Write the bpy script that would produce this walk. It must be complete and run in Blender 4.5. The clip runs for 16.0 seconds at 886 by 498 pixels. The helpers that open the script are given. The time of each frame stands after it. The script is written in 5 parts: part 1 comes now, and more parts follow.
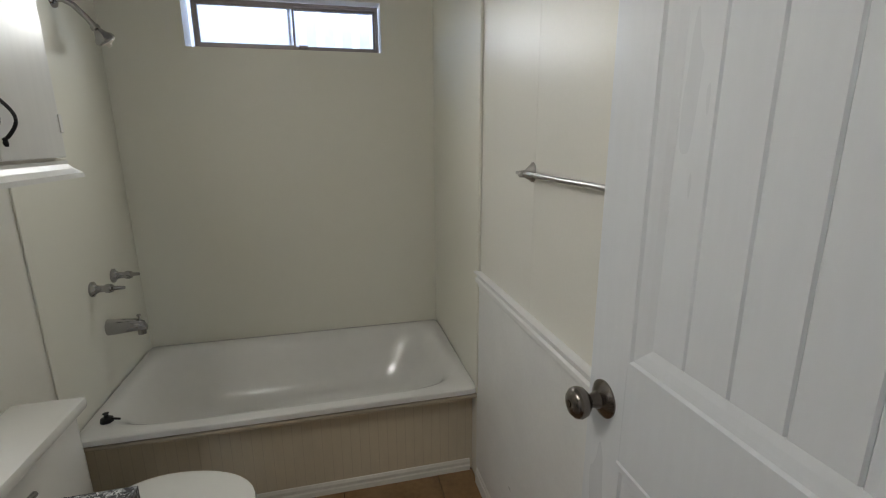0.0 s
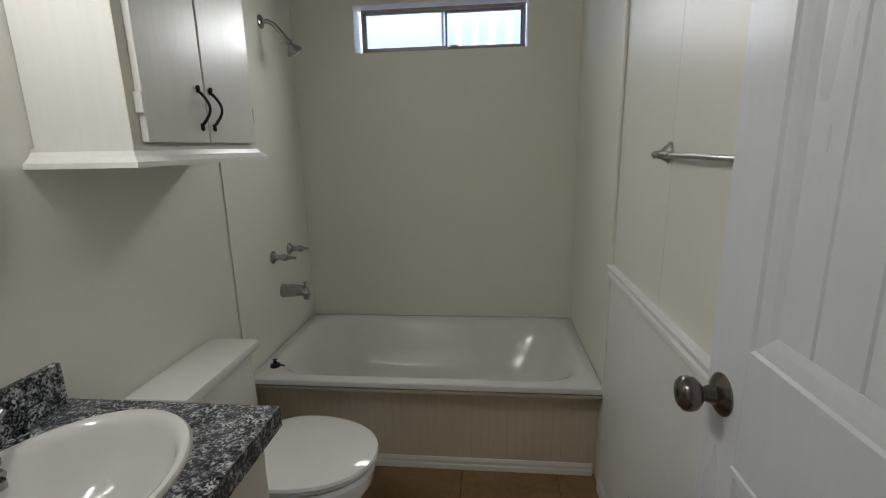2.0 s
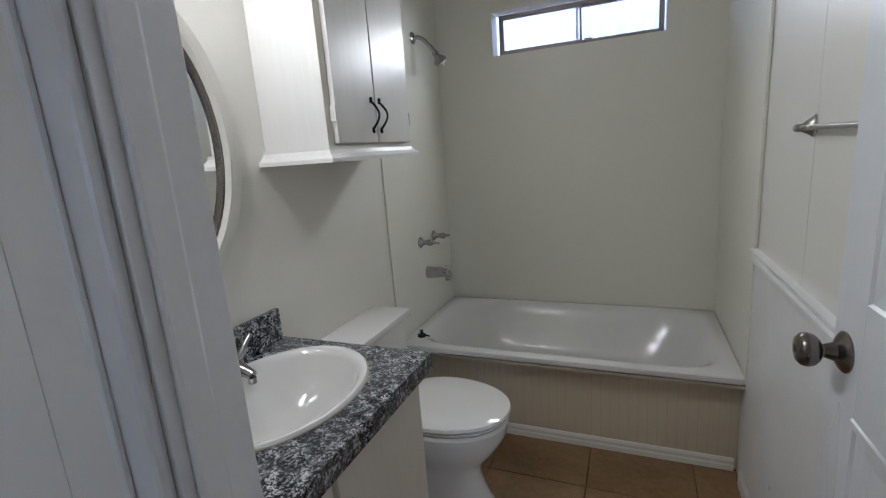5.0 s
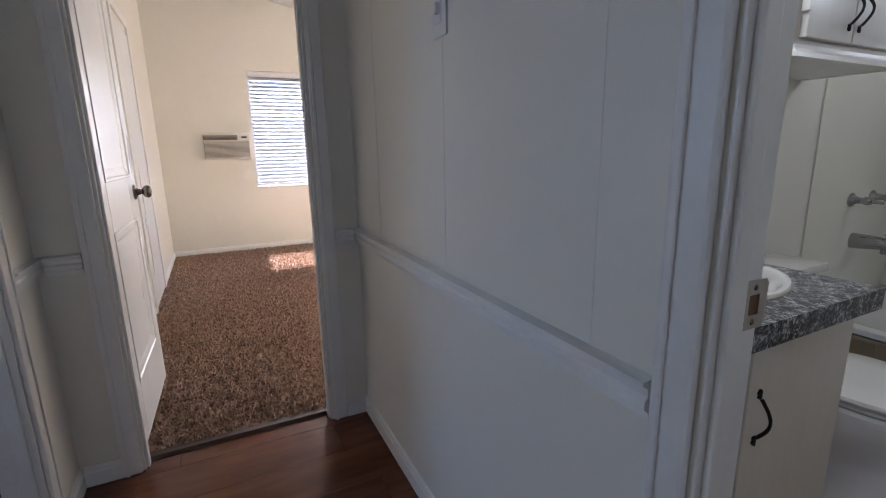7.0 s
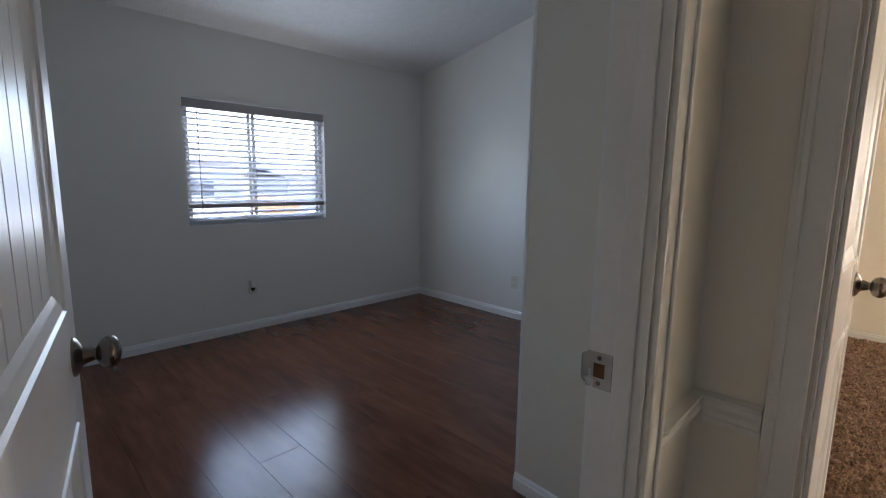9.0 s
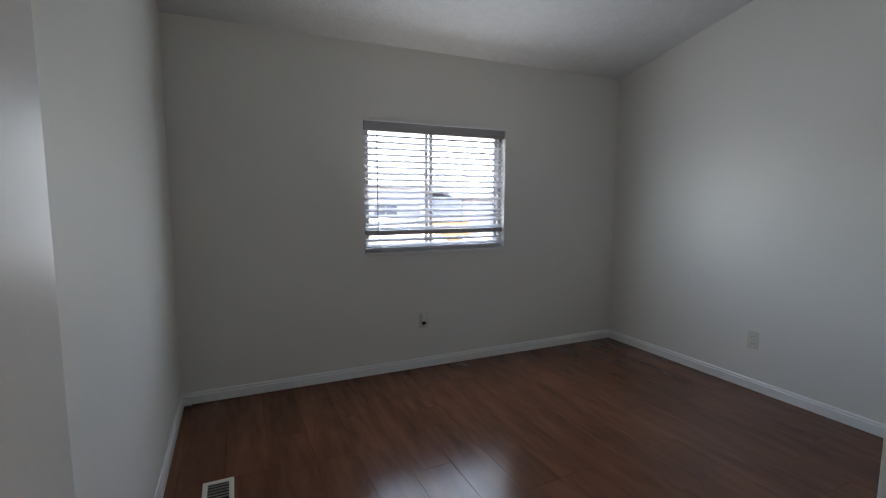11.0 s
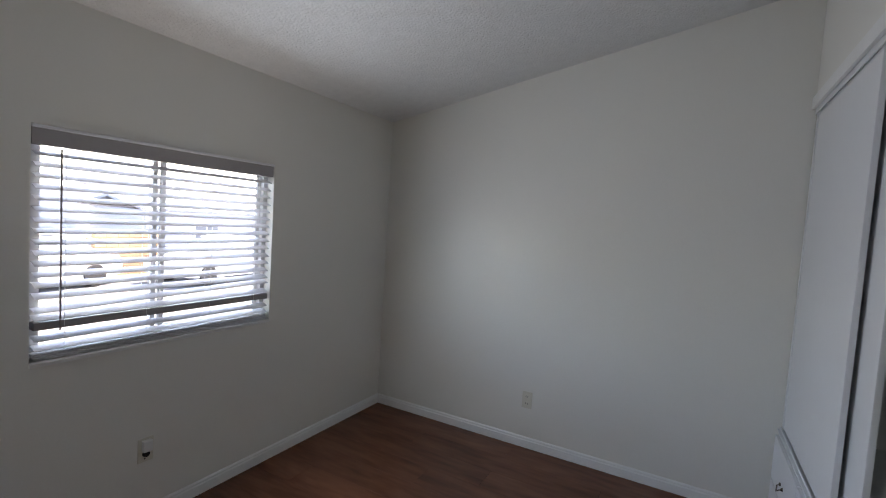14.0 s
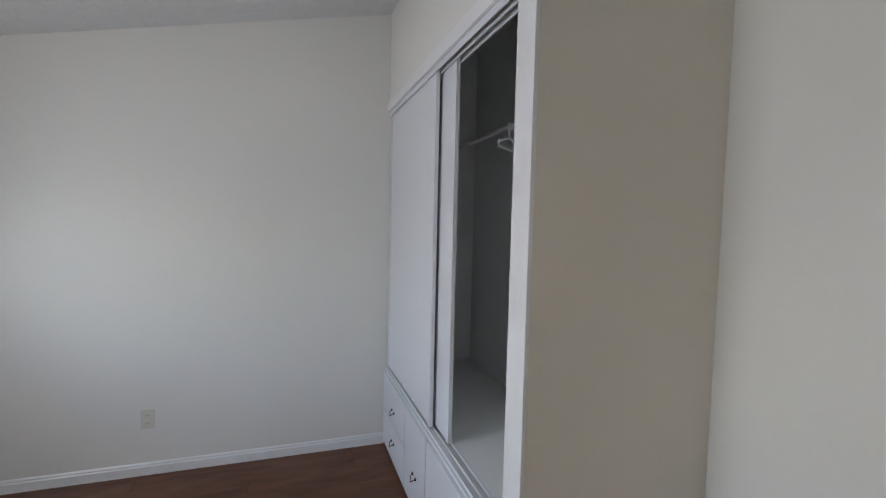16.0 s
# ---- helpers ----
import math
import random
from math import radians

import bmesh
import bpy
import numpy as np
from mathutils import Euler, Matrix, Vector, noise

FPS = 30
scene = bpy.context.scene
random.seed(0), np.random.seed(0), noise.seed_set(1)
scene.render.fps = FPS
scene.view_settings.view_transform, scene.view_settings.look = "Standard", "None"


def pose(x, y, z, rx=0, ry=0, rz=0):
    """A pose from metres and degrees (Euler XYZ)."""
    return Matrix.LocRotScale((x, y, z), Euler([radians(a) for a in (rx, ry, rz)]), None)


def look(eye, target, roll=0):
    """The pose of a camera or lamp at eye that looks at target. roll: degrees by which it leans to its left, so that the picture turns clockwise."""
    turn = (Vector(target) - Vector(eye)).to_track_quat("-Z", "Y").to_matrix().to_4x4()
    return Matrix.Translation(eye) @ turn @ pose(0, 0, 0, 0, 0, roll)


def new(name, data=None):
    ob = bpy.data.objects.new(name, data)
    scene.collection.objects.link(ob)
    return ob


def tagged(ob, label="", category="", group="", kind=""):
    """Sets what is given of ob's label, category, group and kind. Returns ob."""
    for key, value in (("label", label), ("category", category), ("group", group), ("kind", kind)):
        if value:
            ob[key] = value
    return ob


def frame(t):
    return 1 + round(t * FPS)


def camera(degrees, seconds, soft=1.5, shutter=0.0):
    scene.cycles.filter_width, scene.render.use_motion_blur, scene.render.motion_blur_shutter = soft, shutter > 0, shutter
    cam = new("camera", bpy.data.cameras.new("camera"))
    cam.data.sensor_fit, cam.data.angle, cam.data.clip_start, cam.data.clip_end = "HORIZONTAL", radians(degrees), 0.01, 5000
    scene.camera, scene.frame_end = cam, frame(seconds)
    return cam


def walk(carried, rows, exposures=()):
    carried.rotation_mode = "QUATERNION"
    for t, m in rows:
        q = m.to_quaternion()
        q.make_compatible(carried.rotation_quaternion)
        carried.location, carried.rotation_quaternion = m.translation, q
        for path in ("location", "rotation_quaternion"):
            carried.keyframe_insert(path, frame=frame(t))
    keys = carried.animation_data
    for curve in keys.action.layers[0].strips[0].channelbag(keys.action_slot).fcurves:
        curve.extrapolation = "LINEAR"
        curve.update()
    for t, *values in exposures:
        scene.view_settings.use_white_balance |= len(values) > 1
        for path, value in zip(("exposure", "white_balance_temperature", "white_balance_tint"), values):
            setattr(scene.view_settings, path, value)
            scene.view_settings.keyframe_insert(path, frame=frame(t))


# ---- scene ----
cam = camera(88.2, 16.0, soft=1.1)
PATH = [
    (0, (0.171, -0.11, 1.429), (0.624, 1.78, 0.959), -0.4),
    (0.5, (0.191, -0.103, 1.407), (0.5, 1.814, 0.924), 0.1),
    (1, (0.21, -0.125, 1.376), (0.367, 1.811, 0.899), 0.3),
    (1.5, (0.221, -0.153, 1.37), (0.198, 1.792, 0.906), -0.1),
    (2, (0.252, -0.158, 1.367), (0.054, 1.783, 0.927), -1.2),
    (2.5, (0.266, -0.169, 1.375), (-0.064, 1.759, 0.958), -2.4),
    (3, (0.27, -0.179, 1.389), (-0.173, 1.729, 0.983), -3.6),
    (5.3, (0.306, -0.374, 1.318), (-0.538, 1.389, 0.893), -3.1),
    (5.5, (0.331, -0.394, 1.289), (-0.584, 1.331, 0.858), -2.2),
    (6, (0.356, -0.452, 1.193), (-0.82, 1.1, 0.736), -1.8),
    (6.5, (0.318, -0.539, 1.135), (-1.151, 0.734, 0.665), -1.4),
    (7, (0.224, -0.601, 1.122), (-1.528, 0.263, 0.694), -1.1),
    (7.5, (0.008, -0.679, 1.149), (-1.919, -0.298, 0.771), 0.3),
    (8, (-0.21, -0.768, 1.179), (-2.171, -0.985, 0.848), 1.3),
    (8.2, (-0.307, -0.769, 1.169), (-2.221, -1.26, 0.863), 1.3),
    (8.5, (-0.44, -0.811, 1.195), (-2.22, -1.67, 0.891), 1.2),
    (8.7, (-0.531, -0.833, 1.201), (-2.18, -1.931, 0.925), 0.6),
    (9, (-0.581, -0.876, 1.222), (-1.994, -2.261, 0.927), 0.9),
    (9.5, (-0.663, -1.0, 1.228), (-1.862, -2.575, 0.939), 0.8),
    (10, (-0.71, -1.15, 1.221), (-1.69, -2.876, 0.971), 0.6),
    (10.2, (-0.726, -1.214, 1.207), (-1.62, -2.99, 0.992), 0.4),
    (12.3, (-0.957, -1.885, 1.415), (-1.764, -3.702, 1.197), 0.1),
    (12.5, (-0.93, -1.994, 1.449), (-1.923, -3.714, 1.214), 1.1),
    (13, (-0.946, -2.091, 1.484), (-2.271, -3.572, 1.258), 3.2),
    (13.5, (-0.917, -2.219, 1.508), (-2.495, -3.434, 1.322), 4.2),
    (14, (-0.895, -2.306, 1.518), (-2.644, -3.269, 1.397), 3.7),
    (14.5, (-0.92, -2.328, 1.561), (-2.79, -3.032, 1.478), 4.0),
    (15, (-0.978, -2.332, 1.549), (-2.954, -2.631, 1.474), 3.2),
    (15.5, (-0.968, -2.394, 1.533), (-2.961, -2.254, 1.444), 2.0),
    (16, (-0.91, -2.455, 1.523), (-2.8, -1.814, 1.397), 1.3),
]
EXPOSURES = [(0, 3.42, 6150, 11), (1.5, 3.26, 6100, 11), (3.2, 3.17, 5950, 14), (5.5, 3.58, 5600, 14), (6.0, 3.62, 5600, 16), (6.5, 3.36, 5500, 17), (7.2, 3.22, 5550, 17),
             (8.0, 2.87, 6500, 16), (9.0, 3.17, 6650, 15), (9.5, 3.25, 6700, 12), (10.2, 3.25, 7100, 13), (12.5, 3.38, 7800, 17), (14, 3.42, 7700, 17), (14.5, 3.42, 7600, 16), (15, 3.74, 7800, 18), (16, 3.98, 7800, 18)]
walk(cam, [(t, look(eye, target, roll)) for t, eye, target, roll in PATH],
     exposures=EXPOSURES)

# ---- daylight ----
SUN_ELEVATION = radians(56)
world = bpy.data.worlds.new("sky")
world.use_nodes = True
scene.world = world
wt = world.node_tree
sky = wt.nodes.new("ShaderNodeTexSky")
sky.sky_type = "NISHITA"
sky.sun_disc = False
sky.sun_elevation = SUN_ELEVATION
sky.sun_rotation = radians(270)
wt.links.new(sky.outputs[0], wt.nodes["Background"].inputs[0])
wt.nodes["Background"].inputs[1].default_value = 0.15
sun_data = bpy.data.lights.new("sun", "SUN")
sun_data.energy, sun_data.angle, sun_data.color = 5.0, radians(0.5), (1, 0.96, 0.88)
sun = new("sun", sun_data)
sun.matrix_world = look((-30 * math.cos(SUN_ELEVATION), 1.0, 30 * math.sin(SUN_ELEVATION)), (0, 0, 0))


def window_lamp(name, at, facing, width, height, watts, colour, spread):
    """Daylight of a window, as an area lamp in its opening."""
    d = bpy.data.lights.new(name, "AREA")
    d.shape, d.size, d.size_y, d.energy, d.color, d.spread = "RECTANGLE", width, height, watts, colour, radians(spread)
    ob = new(name, d)
    ob.matrix_world = look(at, Vector(at) + Vector(facing))
    return ob


window_lamp("room_window_lamp", (-2.205, -4.36, 1.30), (0.0, 1, -0.05), 1.08, 0.88, 1.3, (0.58, 0.77, 1), 178)
window_lamp("room_window_lamp", (-2.205, -4.36, 0.95), (0, 0.6, 0.8), 0.9, 0.2, 0.35, (0.9, 0.95, 1), 130)
window_lamp("carpet_window_lamp", (-5.36, 0.8, 1.37), (math.cos(radians(32)), math.sin(radians(32)), -0.2), 0.45, 1.1, 12.0, (1, 0.87, 0.70), 130)
window_lamp("bath_window_lamp", (0.0, 2.2, 1.94), (math.sin(radians(-12)), -math.cos(radians(12)), -0.5), 0.6, 0.18, 0.28, (1, 0.97, 0.86), 130)
# added fill that brightens the hall from an unseen space to the east
window_lamp("hall_fill_lamp", (2.6, -4.47, 1.35), (0, 1, 0), 1.9, 1.0, 5.0, (0.95, 0.97, 1), 170)
window_lamp("vanity_lamp", (-0.60, 0.36, 1.99), (0.62, 0.3, -0.6), 0.5, 0.1, 0.58, (1, 0.95, 0.85), 180)


# ---- materials ----
def material(name, colour, rough=0.5, metal=0.0, var=0.08, scale=3.0, grain=60.0, bump=0.1, stretch=(1, 1, 1),
             coat=0.0, second=None, mix=0.5, rnd=0.0, detail=4.0, rough_var=0.1, fine_detail=6.0, lift=0.004):
    """Principled paint or stuff with large and fine variation, at real size."""
    m = bpy.data.materials.new(name)
    m.use_nodes = True
    n, l = m.node_tree.nodes, m.node_tree.links
    p = n["Principled BSDF"]
    p.inputs["Metallic"].default_value = metal
    p.inputs["Coat Weight"].default_value = coat
    geo = n.new("ShaderNodeNewGeometry")
    info = n.new("ShaderNodeObjectInfo")
    mp = n.new("ShaderNodeMapping")
    mp.inputs["Scale"].default_value = stretch
    off = n.new("ShaderNodeVectorMath")
    off.operation = "SCALE"
    off.inputs[0].default_value = (7.3, 3.1, 5.7)
    l.new(info.outputs["Random"], off.inputs["Scale"])
    add = n.new("ShaderNodeVectorMath")
    l.new(geo.outputs["Position"], mp.inputs["Vector"])
    l.new(mp.outputs[0], add.inputs[0])
    if rnd:
        l.new(off.outputs[0], add.inputs[1])
    big = n.new("ShaderNodeTexNoise")
    big.inputs["Scale"].default_value = scale
    big.inputs["Detail"].default_value = detail
    fine = n.new("ShaderNodeTexNoise")
    fine.inputs["Scale"].default_value = grain
    fine.inputs["Detail"].default_value = fine_detail
    for t in (big, fine):
        l.new(add.outputs[0], t.inputs["Vector"])
    mixn = n.new("ShaderNodeMix")
    mixn.data_type = "RGBA"
    c2 = second or tuple(c * (1 - 2 * var) for c in colour)
    mixn.inputs["A"].default_value = (*colour, 1)
    mixn.inputs["B"].default_value = (*c2, 1)
    ramp = n.new("ShaderNodeMapRange")
    ramp.inputs["From Min"].default_value = 0.5 - 0.2
    ramp.inputs["From Max"].default_value = 0.5 + 0.2
    blend = n.new("ShaderNodeMath")
    blend.operation = "MULTIPLY_ADD"
    blend.inputs[1].default_value = 0.6
    half = n.new("ShaderNodeMath")
    half.operation = "MULTIPLY"
    half.inputs[1].default_value = 0.4
    l.new(fine.outputs["Fac"], half.inputs[0])
    l.new(big.outputs["Fac"], blend.inputs[0])
    l.new(half.outputs[0], blend.inputs[2])
    l.new(blend.outputs[0], ramp.inputs["Value"])
    l.new(ramp.outputs[0], mixn.inputs["Factor"])
    colour_out = mixn.outputs["Result"]
    if rnd:
        hsv = n.new("ShaderNodeHueSaturation")
        val = n.new("ShaderNodeMapRange")
        val.inputs["To Min"].default_value, val.inputs["To Max"].default_value = 1 - rnd, 1 + rnd
        l.new(info.outputs["Random"], val.inputs["Value"])
        l.new(val.outputs[0], hsv.inputs["Value"])
        l.new(colour_out, hsv.inputs["Color"])
        colour_out = hsv.outputs["Color"]
    l.new(colour_out, p.inputs["Base Color"])
    rr = n.new("ShaderNodeMapRange")
    rr.inputs["To Min"].default_value = max(0.02, rough - rough_var)
    rr.inputs["To Max"].default_value = min(1, rough + rough_var)
    l.new(big.outputs["Fac"], rr.inputs["Value"])
    l.new(rr.outputs[0], p.inputs["Roughness"])
    if bump:
        b = n.new("ShaderNodeBump")
        b.inputs["Strength"].default_value = bump
        b.inputs["Distance"].default_value = lift
        l.new(fine.outputs["Fac"], b.inputs["Height"])
        l.new(b.outputs[0], p.inputs["Normal"])
    return m


def granite(name):
    """Black, grey and white flecked laminate."""
    m = material(name, (0.035, 0.04, 0.05), rough=0.28, scale=9, grain=45, bump=0.02)
    n, l = m.node_tree.nodes, m.node_tree.links
    p = n["Principled BSDF"]
    geo = n.new("ShaderNodeNewGeometry")
    flecks = n.new("ShaderNodeTexVoronoi")
    flecks.inputs["Scale"].default_value = 230
    cloud = n.new("ShaderNodeTexNoise")
    cloud.inputs["Scale"].default_value, cloud.inputs["Detail"].default_value = 34, 5
    cloud.inputs["Roughness"].default_value, cloud.inputs["Distortion"].default_value = 0.65, 0.4
    warp = n.new("ShaderNodeMix")
    warp.data_type = "VECTOR"
    warp.inputs["Factor"].default_value = 0.03
    l.new(geo.outputs["Position"], cloud.inputs["Vector"])
    l.new(geo.outputs["Position"], warp.inputs["A"])
    l.new(cloud.outputs["Color"], warp.inputs["B"])
    l.new(warp.outputs["Result"], flecks.inputs["Vector"])
    grey = n.new("ShaderNodeSeparateColor")
    l.new(flecks.outputs["Color"], grey.inputs["Color"])
    both = n.new("ShaderNodeMath")
    both.operation = "MULTIPLY_ADD"
    both.inputs[1].default_value = 0.34
    l.new(grey.outputs[0], both.inputs[0])
    part_of = n.new("ShaderNodeMath")
    part_of.operation = "MULTIPLY"
    part_of.inputs[1].default_value = 0.72
    l.new(cloud.outputs["Fac"], part_of.inputs[0])
    l.new(part_of.outputs[0], both.inputs[2])
    ramp = n.new("ShaderNodeValToRGB")
    e = ramp.color_ramp.elements
    e[0].position, e[0].color = 0.40, (0.008, 0.009, 0.012, 1)
    e[1].position, e[1].color = 0.72, (0.60, 0.61, 0.62, 1)
    for pos, c in ((0.49, (0.025, 0.028, 0.036, 1)), (0.55, (0.11, 0.118, 0.13, 1)), (0.62, (0.25, 0.265, 0.28, 1))):
        x = e.new(pos)
        x.color = c
    l.new(both.outputs[0], ramp.inputs["Fac"])
    l.new(ramp.outputs["Color"], p.inputs["Base Color"])
    return m


def glass(name, rough=0.0, tint=(1, 1, 1)):
    m = bpy.data.materials.new(name)
    m.use_nodes = True
    n, l = m.node_tree.nodes, m.node_tree.links
    p = n["Principled BSDF"]
    p.inputs["Transmission Weight"].default_value = 1
    p.inputs["Roughness"].default_value = rough
    p.inputs["IOR"].default_value = 1.02 if rough == 0 else 1.3
    p.inputs["Base Color"].default_value = (*tint, 1)
    return m


PAINT = material("cream_wall_paint", (0.80, 0.78, 0.715), 0.39, var=0.02, scale=1.3, grain=90, bump=0.02, rough_var=0.04)
ROOMPAINT = material("off_white_wall_paint", (0.80, 0.783, 0.735), 0.42, var=0.02, scale=1.1, grain=110, bump=0.05)
ENDPAINT = material("tan_cream_panel_paint", (0.80, 0.75, 0.66), 0.5, var=0.02, scale=1.2, grain=90, bump=0.05)
WARMPAINT = material("warm_cream_wall_paint", (0.80, 0.775, 0.705), 0.5, var=0.02, scale=1.2, grain=90, bump=0.05)
SURROUND = material("tub_surround_panel", (0.79, 0.775, 0.69), 0.36, var=0.008, scale=1.2, grain=20, bump=0.0, rough_var=0.03)
TRIM = material("white_trim_paint", (0.84, 0.84, 0.83), 0.33, var=0.04, scale=6, grain=80, bump=0.06)
DOORPAINT = material("white_gloss_door_paint", (0.77, 0.79, 0.82), 0.3, var=0.03, scale=4, grain=70, stretch=(1, 1, 0.15), bump=0.05)
CABPAINT = material("brushed_white_cabinet_paint", (0.80, 0.79, 0.76), 0.3, var=0.05, scale=5, grain=60, stretch=(1, 1, 0.06), bump=0.12)
VANPAINT = material("worn_white_vanity_paint", (0.76, 0.72, 0.64), 0.4, var=0.06, scale=5, grain=50, stretch=(1, 1, 0.15), bump=0.12)
POPCORN = material("popcorn_ceiling", (0.76, 0.76, 0.76), 0.95, var=0.05, scale=18, grain=75, bump=1.0, lift=0.008)
PORCELAIN = material("white_porcelain", (0.80, 0.79, 0.76), 0.08, var=0.015, scale=2, grain=10, bump=0.0, coat=0.4, rough_var=0.04)
TUBWHITE = material("white_tub_enamel", (0.80, 0.79, 0.77), 0.16, var=0.03, scale=3, grain=20, bump=0.01, coat=0.2, rough_var=0.06)
APRONBEAD = material("tan_hardboard_groove", (0.60, 0.52, 0.40), 0.6, var=0.06, scale=2.5, grain=50)
RAWWOOD = material("raw_jamb_wood", (0.20, 0.10, 0.05), 0.8, var=0.15, scale=20, grain=80)
APRON = material("tan_hardboard_apron", (0.68, 0.60, 0.46), 0.45, var=0.06, scale=2.5, grain=50, stretch=(1, 1, 0.25), bump=0.08)
TANBEAD = material("tan_metal_edging", (0.50, 0.43, 0.33), 0.4, var=0.1, scale=8, grain=60)
CHROME = material("chrome", (0.42, 0.41, 0.41), 0.12, metal=1, var=0.05, scale=20, grain=90, bump=0.0, rough_var=0.05)
NICKEL = material("aged_nickel", (0.23, 0.205, 0.185), 0.24, metal=1, var=0.12, scale=25, grain=120, bump=0.03)
BRUSHED = material("brushed_nickel", (0.52, 0.50, 0.47), 0.3, metal=1, var=0.08, scale=30, grain=200, bump=0.02)
BLACKIRON = material("black_iron", (0.012, 0.011, 0.012), 0.42, metal=0.3, var=0.2, scale=30, grain=150, bump=0.2)
DARKGAP = material("black_or_shaded_gap", (0.012, 0.012, 0.014), 0.8, var=0.1)
GRANITE = granite("grey_flecked_laminate")
TILE = material("brown_floor_tile", (0.36, 0.225, 0.11), 0.38, var=0.1, scale=7, grain=45, second=(0.20, 0.117, 0.055), bump=0.08, rnd=0.12)
GROUT = material("dark_brown_grout", (0.10, 0.065, 0.04), 0.85, var=0.15, scale=20)
WOOD = material("red_brown_laminate", (0.195, 0.073, 0.039), 0.2, var=0.1, scale=2.2, grain=7, stretch=(4.5, 0.8, 1),
                second=(0.092, 0.034, 0.019), bump=0.0, rnd=0.06, rough_var=0.0, detail=1.5, fine_detail=1.0)
WOOD.node_tree.nodes["Principled BSDF"].inputs["Specular IOR Level"].default_value = 0.31
DARKWOOD = material("dark_threshold_wood", (0.06, 0.033, 0.022), 0.62, var=0.12, scale=6, grain=40, stretch=(1, 0.3, 1))
WOODJOINT = material("dark_joint", (0.03, 0.014, 0.009), 0.8, var=0.1)
CARPET = material("brown_plush_carpet", (0.56, 0.38, 0.28), 0.98, var=0.2, scale=26, grain=90, second=(0.10, 0.058, 0.042), bump=0.4, rnd=0.1)
# darker copy of the white vinyl; holds down the glare on the closed slats
BLINDDIM = material("dimmed_white_vinyl_blind", (0.52, 0.54, 0.59), 0.45, var=0.02, scale=8, grain=50, bump=0.02)
# white rails seen against the window; their backlit shade is put into this colour
BLINDRAIL = material("shaded_vinyl_rail", (0.36, 0.34, 0.345), 0.45, var=0.04, scale=8, grain=50, bump=0.02)
BLIND = material("white_vinyl_blind", (0.82, 0.82, 0.84), 0.4, var=0.02, scale=8, grain=50, bump=0.02)
VINYLFRAME = material("white_vinyl_frame", (0.74, 0.74, 0.75), 0.35, var=0.03, scale=8, grain=60, bump=0.02)
ALU = material("dull_aluminium_frame", (0.36, 0.32, 0.31), 0.4, metal=0.6, var=0.12, scale=20, grain=120, bump=0.05)
PLATE = material("ivory_plastic", (0.70, 0.67, 0.58), 0.35, var=0.03, scale=20, grain=80, bump=0.0)
WHITEPLASTIC = material("white_plastic", (0.78, 0.78, 0.76), 0.35, var=0.03, scale=20, grain=80, bump=0.0)
ACGREY = material("ac_beige_plastic", (0.70, 0.66, 0.58), 0.45, var=0.04, scale=20)
ACDARK = material("ac_shadow_plastic", (0.025, 0.022, 0.02), 0.6, var=0.1, scale=20)
MIRROR = material("silvered_mirror", (0.86, 0.88, 0.87), 0.02, metal=1, var=0.0, bump=0.0, rough_var=0.015)
CLEAR = glass("clear_pane")
FROSTED = glass("frosted_pane", 0.5, (0.93, 0.95, 0.97))
RIBBED = material("pinkish_white_metal", (0.80, 0.75, 0.74), 0.5, var=0.05, scale=2, grain=20)
SIDING = material("white_siding", (0.60, 0.60, 0.62), 0.6, var=0.05, scale=1, grain=20)
BLUESIDING = material("pale_blue_siding", (0.40, 0.40, 0.46), 0.6, var=0.06, scale=1, grain=20)
TANSTUCCO = material("tan_brick", (0.50, 0.30, 0.17), 0.8, var=0.15, scale=4, grain=30, bump=0.3)
ROOFING = material("pale_shingle_roof", (0.30, 0.31, 0.34), 0.9, var=0.15, scale=3, grain=30, bump=0.5)
ASPHALT = material("sunlit_asphalt", (0.10, 0.10, 0.105), 0.9, var=0.12, scale=0.5, grain=40, bump=0.2)
DARKGLASS = material("grey_house_window", (0.17, 0.18, 0.20), 0.1, var=0.1, bump=0.0)
FANGREY = material("dark_fan_blade", (0.13, 0.11, 0.10), 0.45, var=0.1, scale=10)
CLOSETPANEL = material("white_melamine_panel", (0.76, 0.77, 0.79), 0.34, var=0.012, scale=2, grain=20, bump=0.0, rough_var=0.03)
CLOSETIN = material("closet_grey_white_paint", (0.86, 0.87, 0.86), 0.5, var=0.03, scale=2)

BULB = bpy.data.materials.new("lit_bulb")
BULB.use_nodes = True
BULB.node_tree.nodes["Principled BSDF"].inputs["Emission Color"].default_value = (1, 0.97, 0.93, 1)
BULB.node_tree.nodes["Principled BSDF"].inputs["Emission Strength"].default_value = 0.3


# ---- mesh helpers ----
def add_box(bm, x0, x1, y0, y1, z0, z1, bevel=0.0):
    vs = [bm.verts.new((x, y, z)) for x in (x0, x1) for y in (y0, y1) for z in (z0, z1)]
    faces = [(0, 1, 3, 2), (4, 6, 7, 5), (0, 4, 5, 1), (2, 3, 7, 6), (0, 2, 6, 4), (1, 5, 7, 3)]
    fs = [bm.faces.new([vs[i] for i in f]) for f in faces]
    if bevel:
        es = list({e for f in fs for e in f.edges})
        bmesh.ops.bevel(bm, geom=es, offset=bevel, segments=2, affect="EDGES", profile=0.6)
    return bm


def boxes(*specs, bevel=0.0):
    bm = bmesh.new()
    for s in specs:
        add_box(bm, *s, bevel=bevel)
    return bm


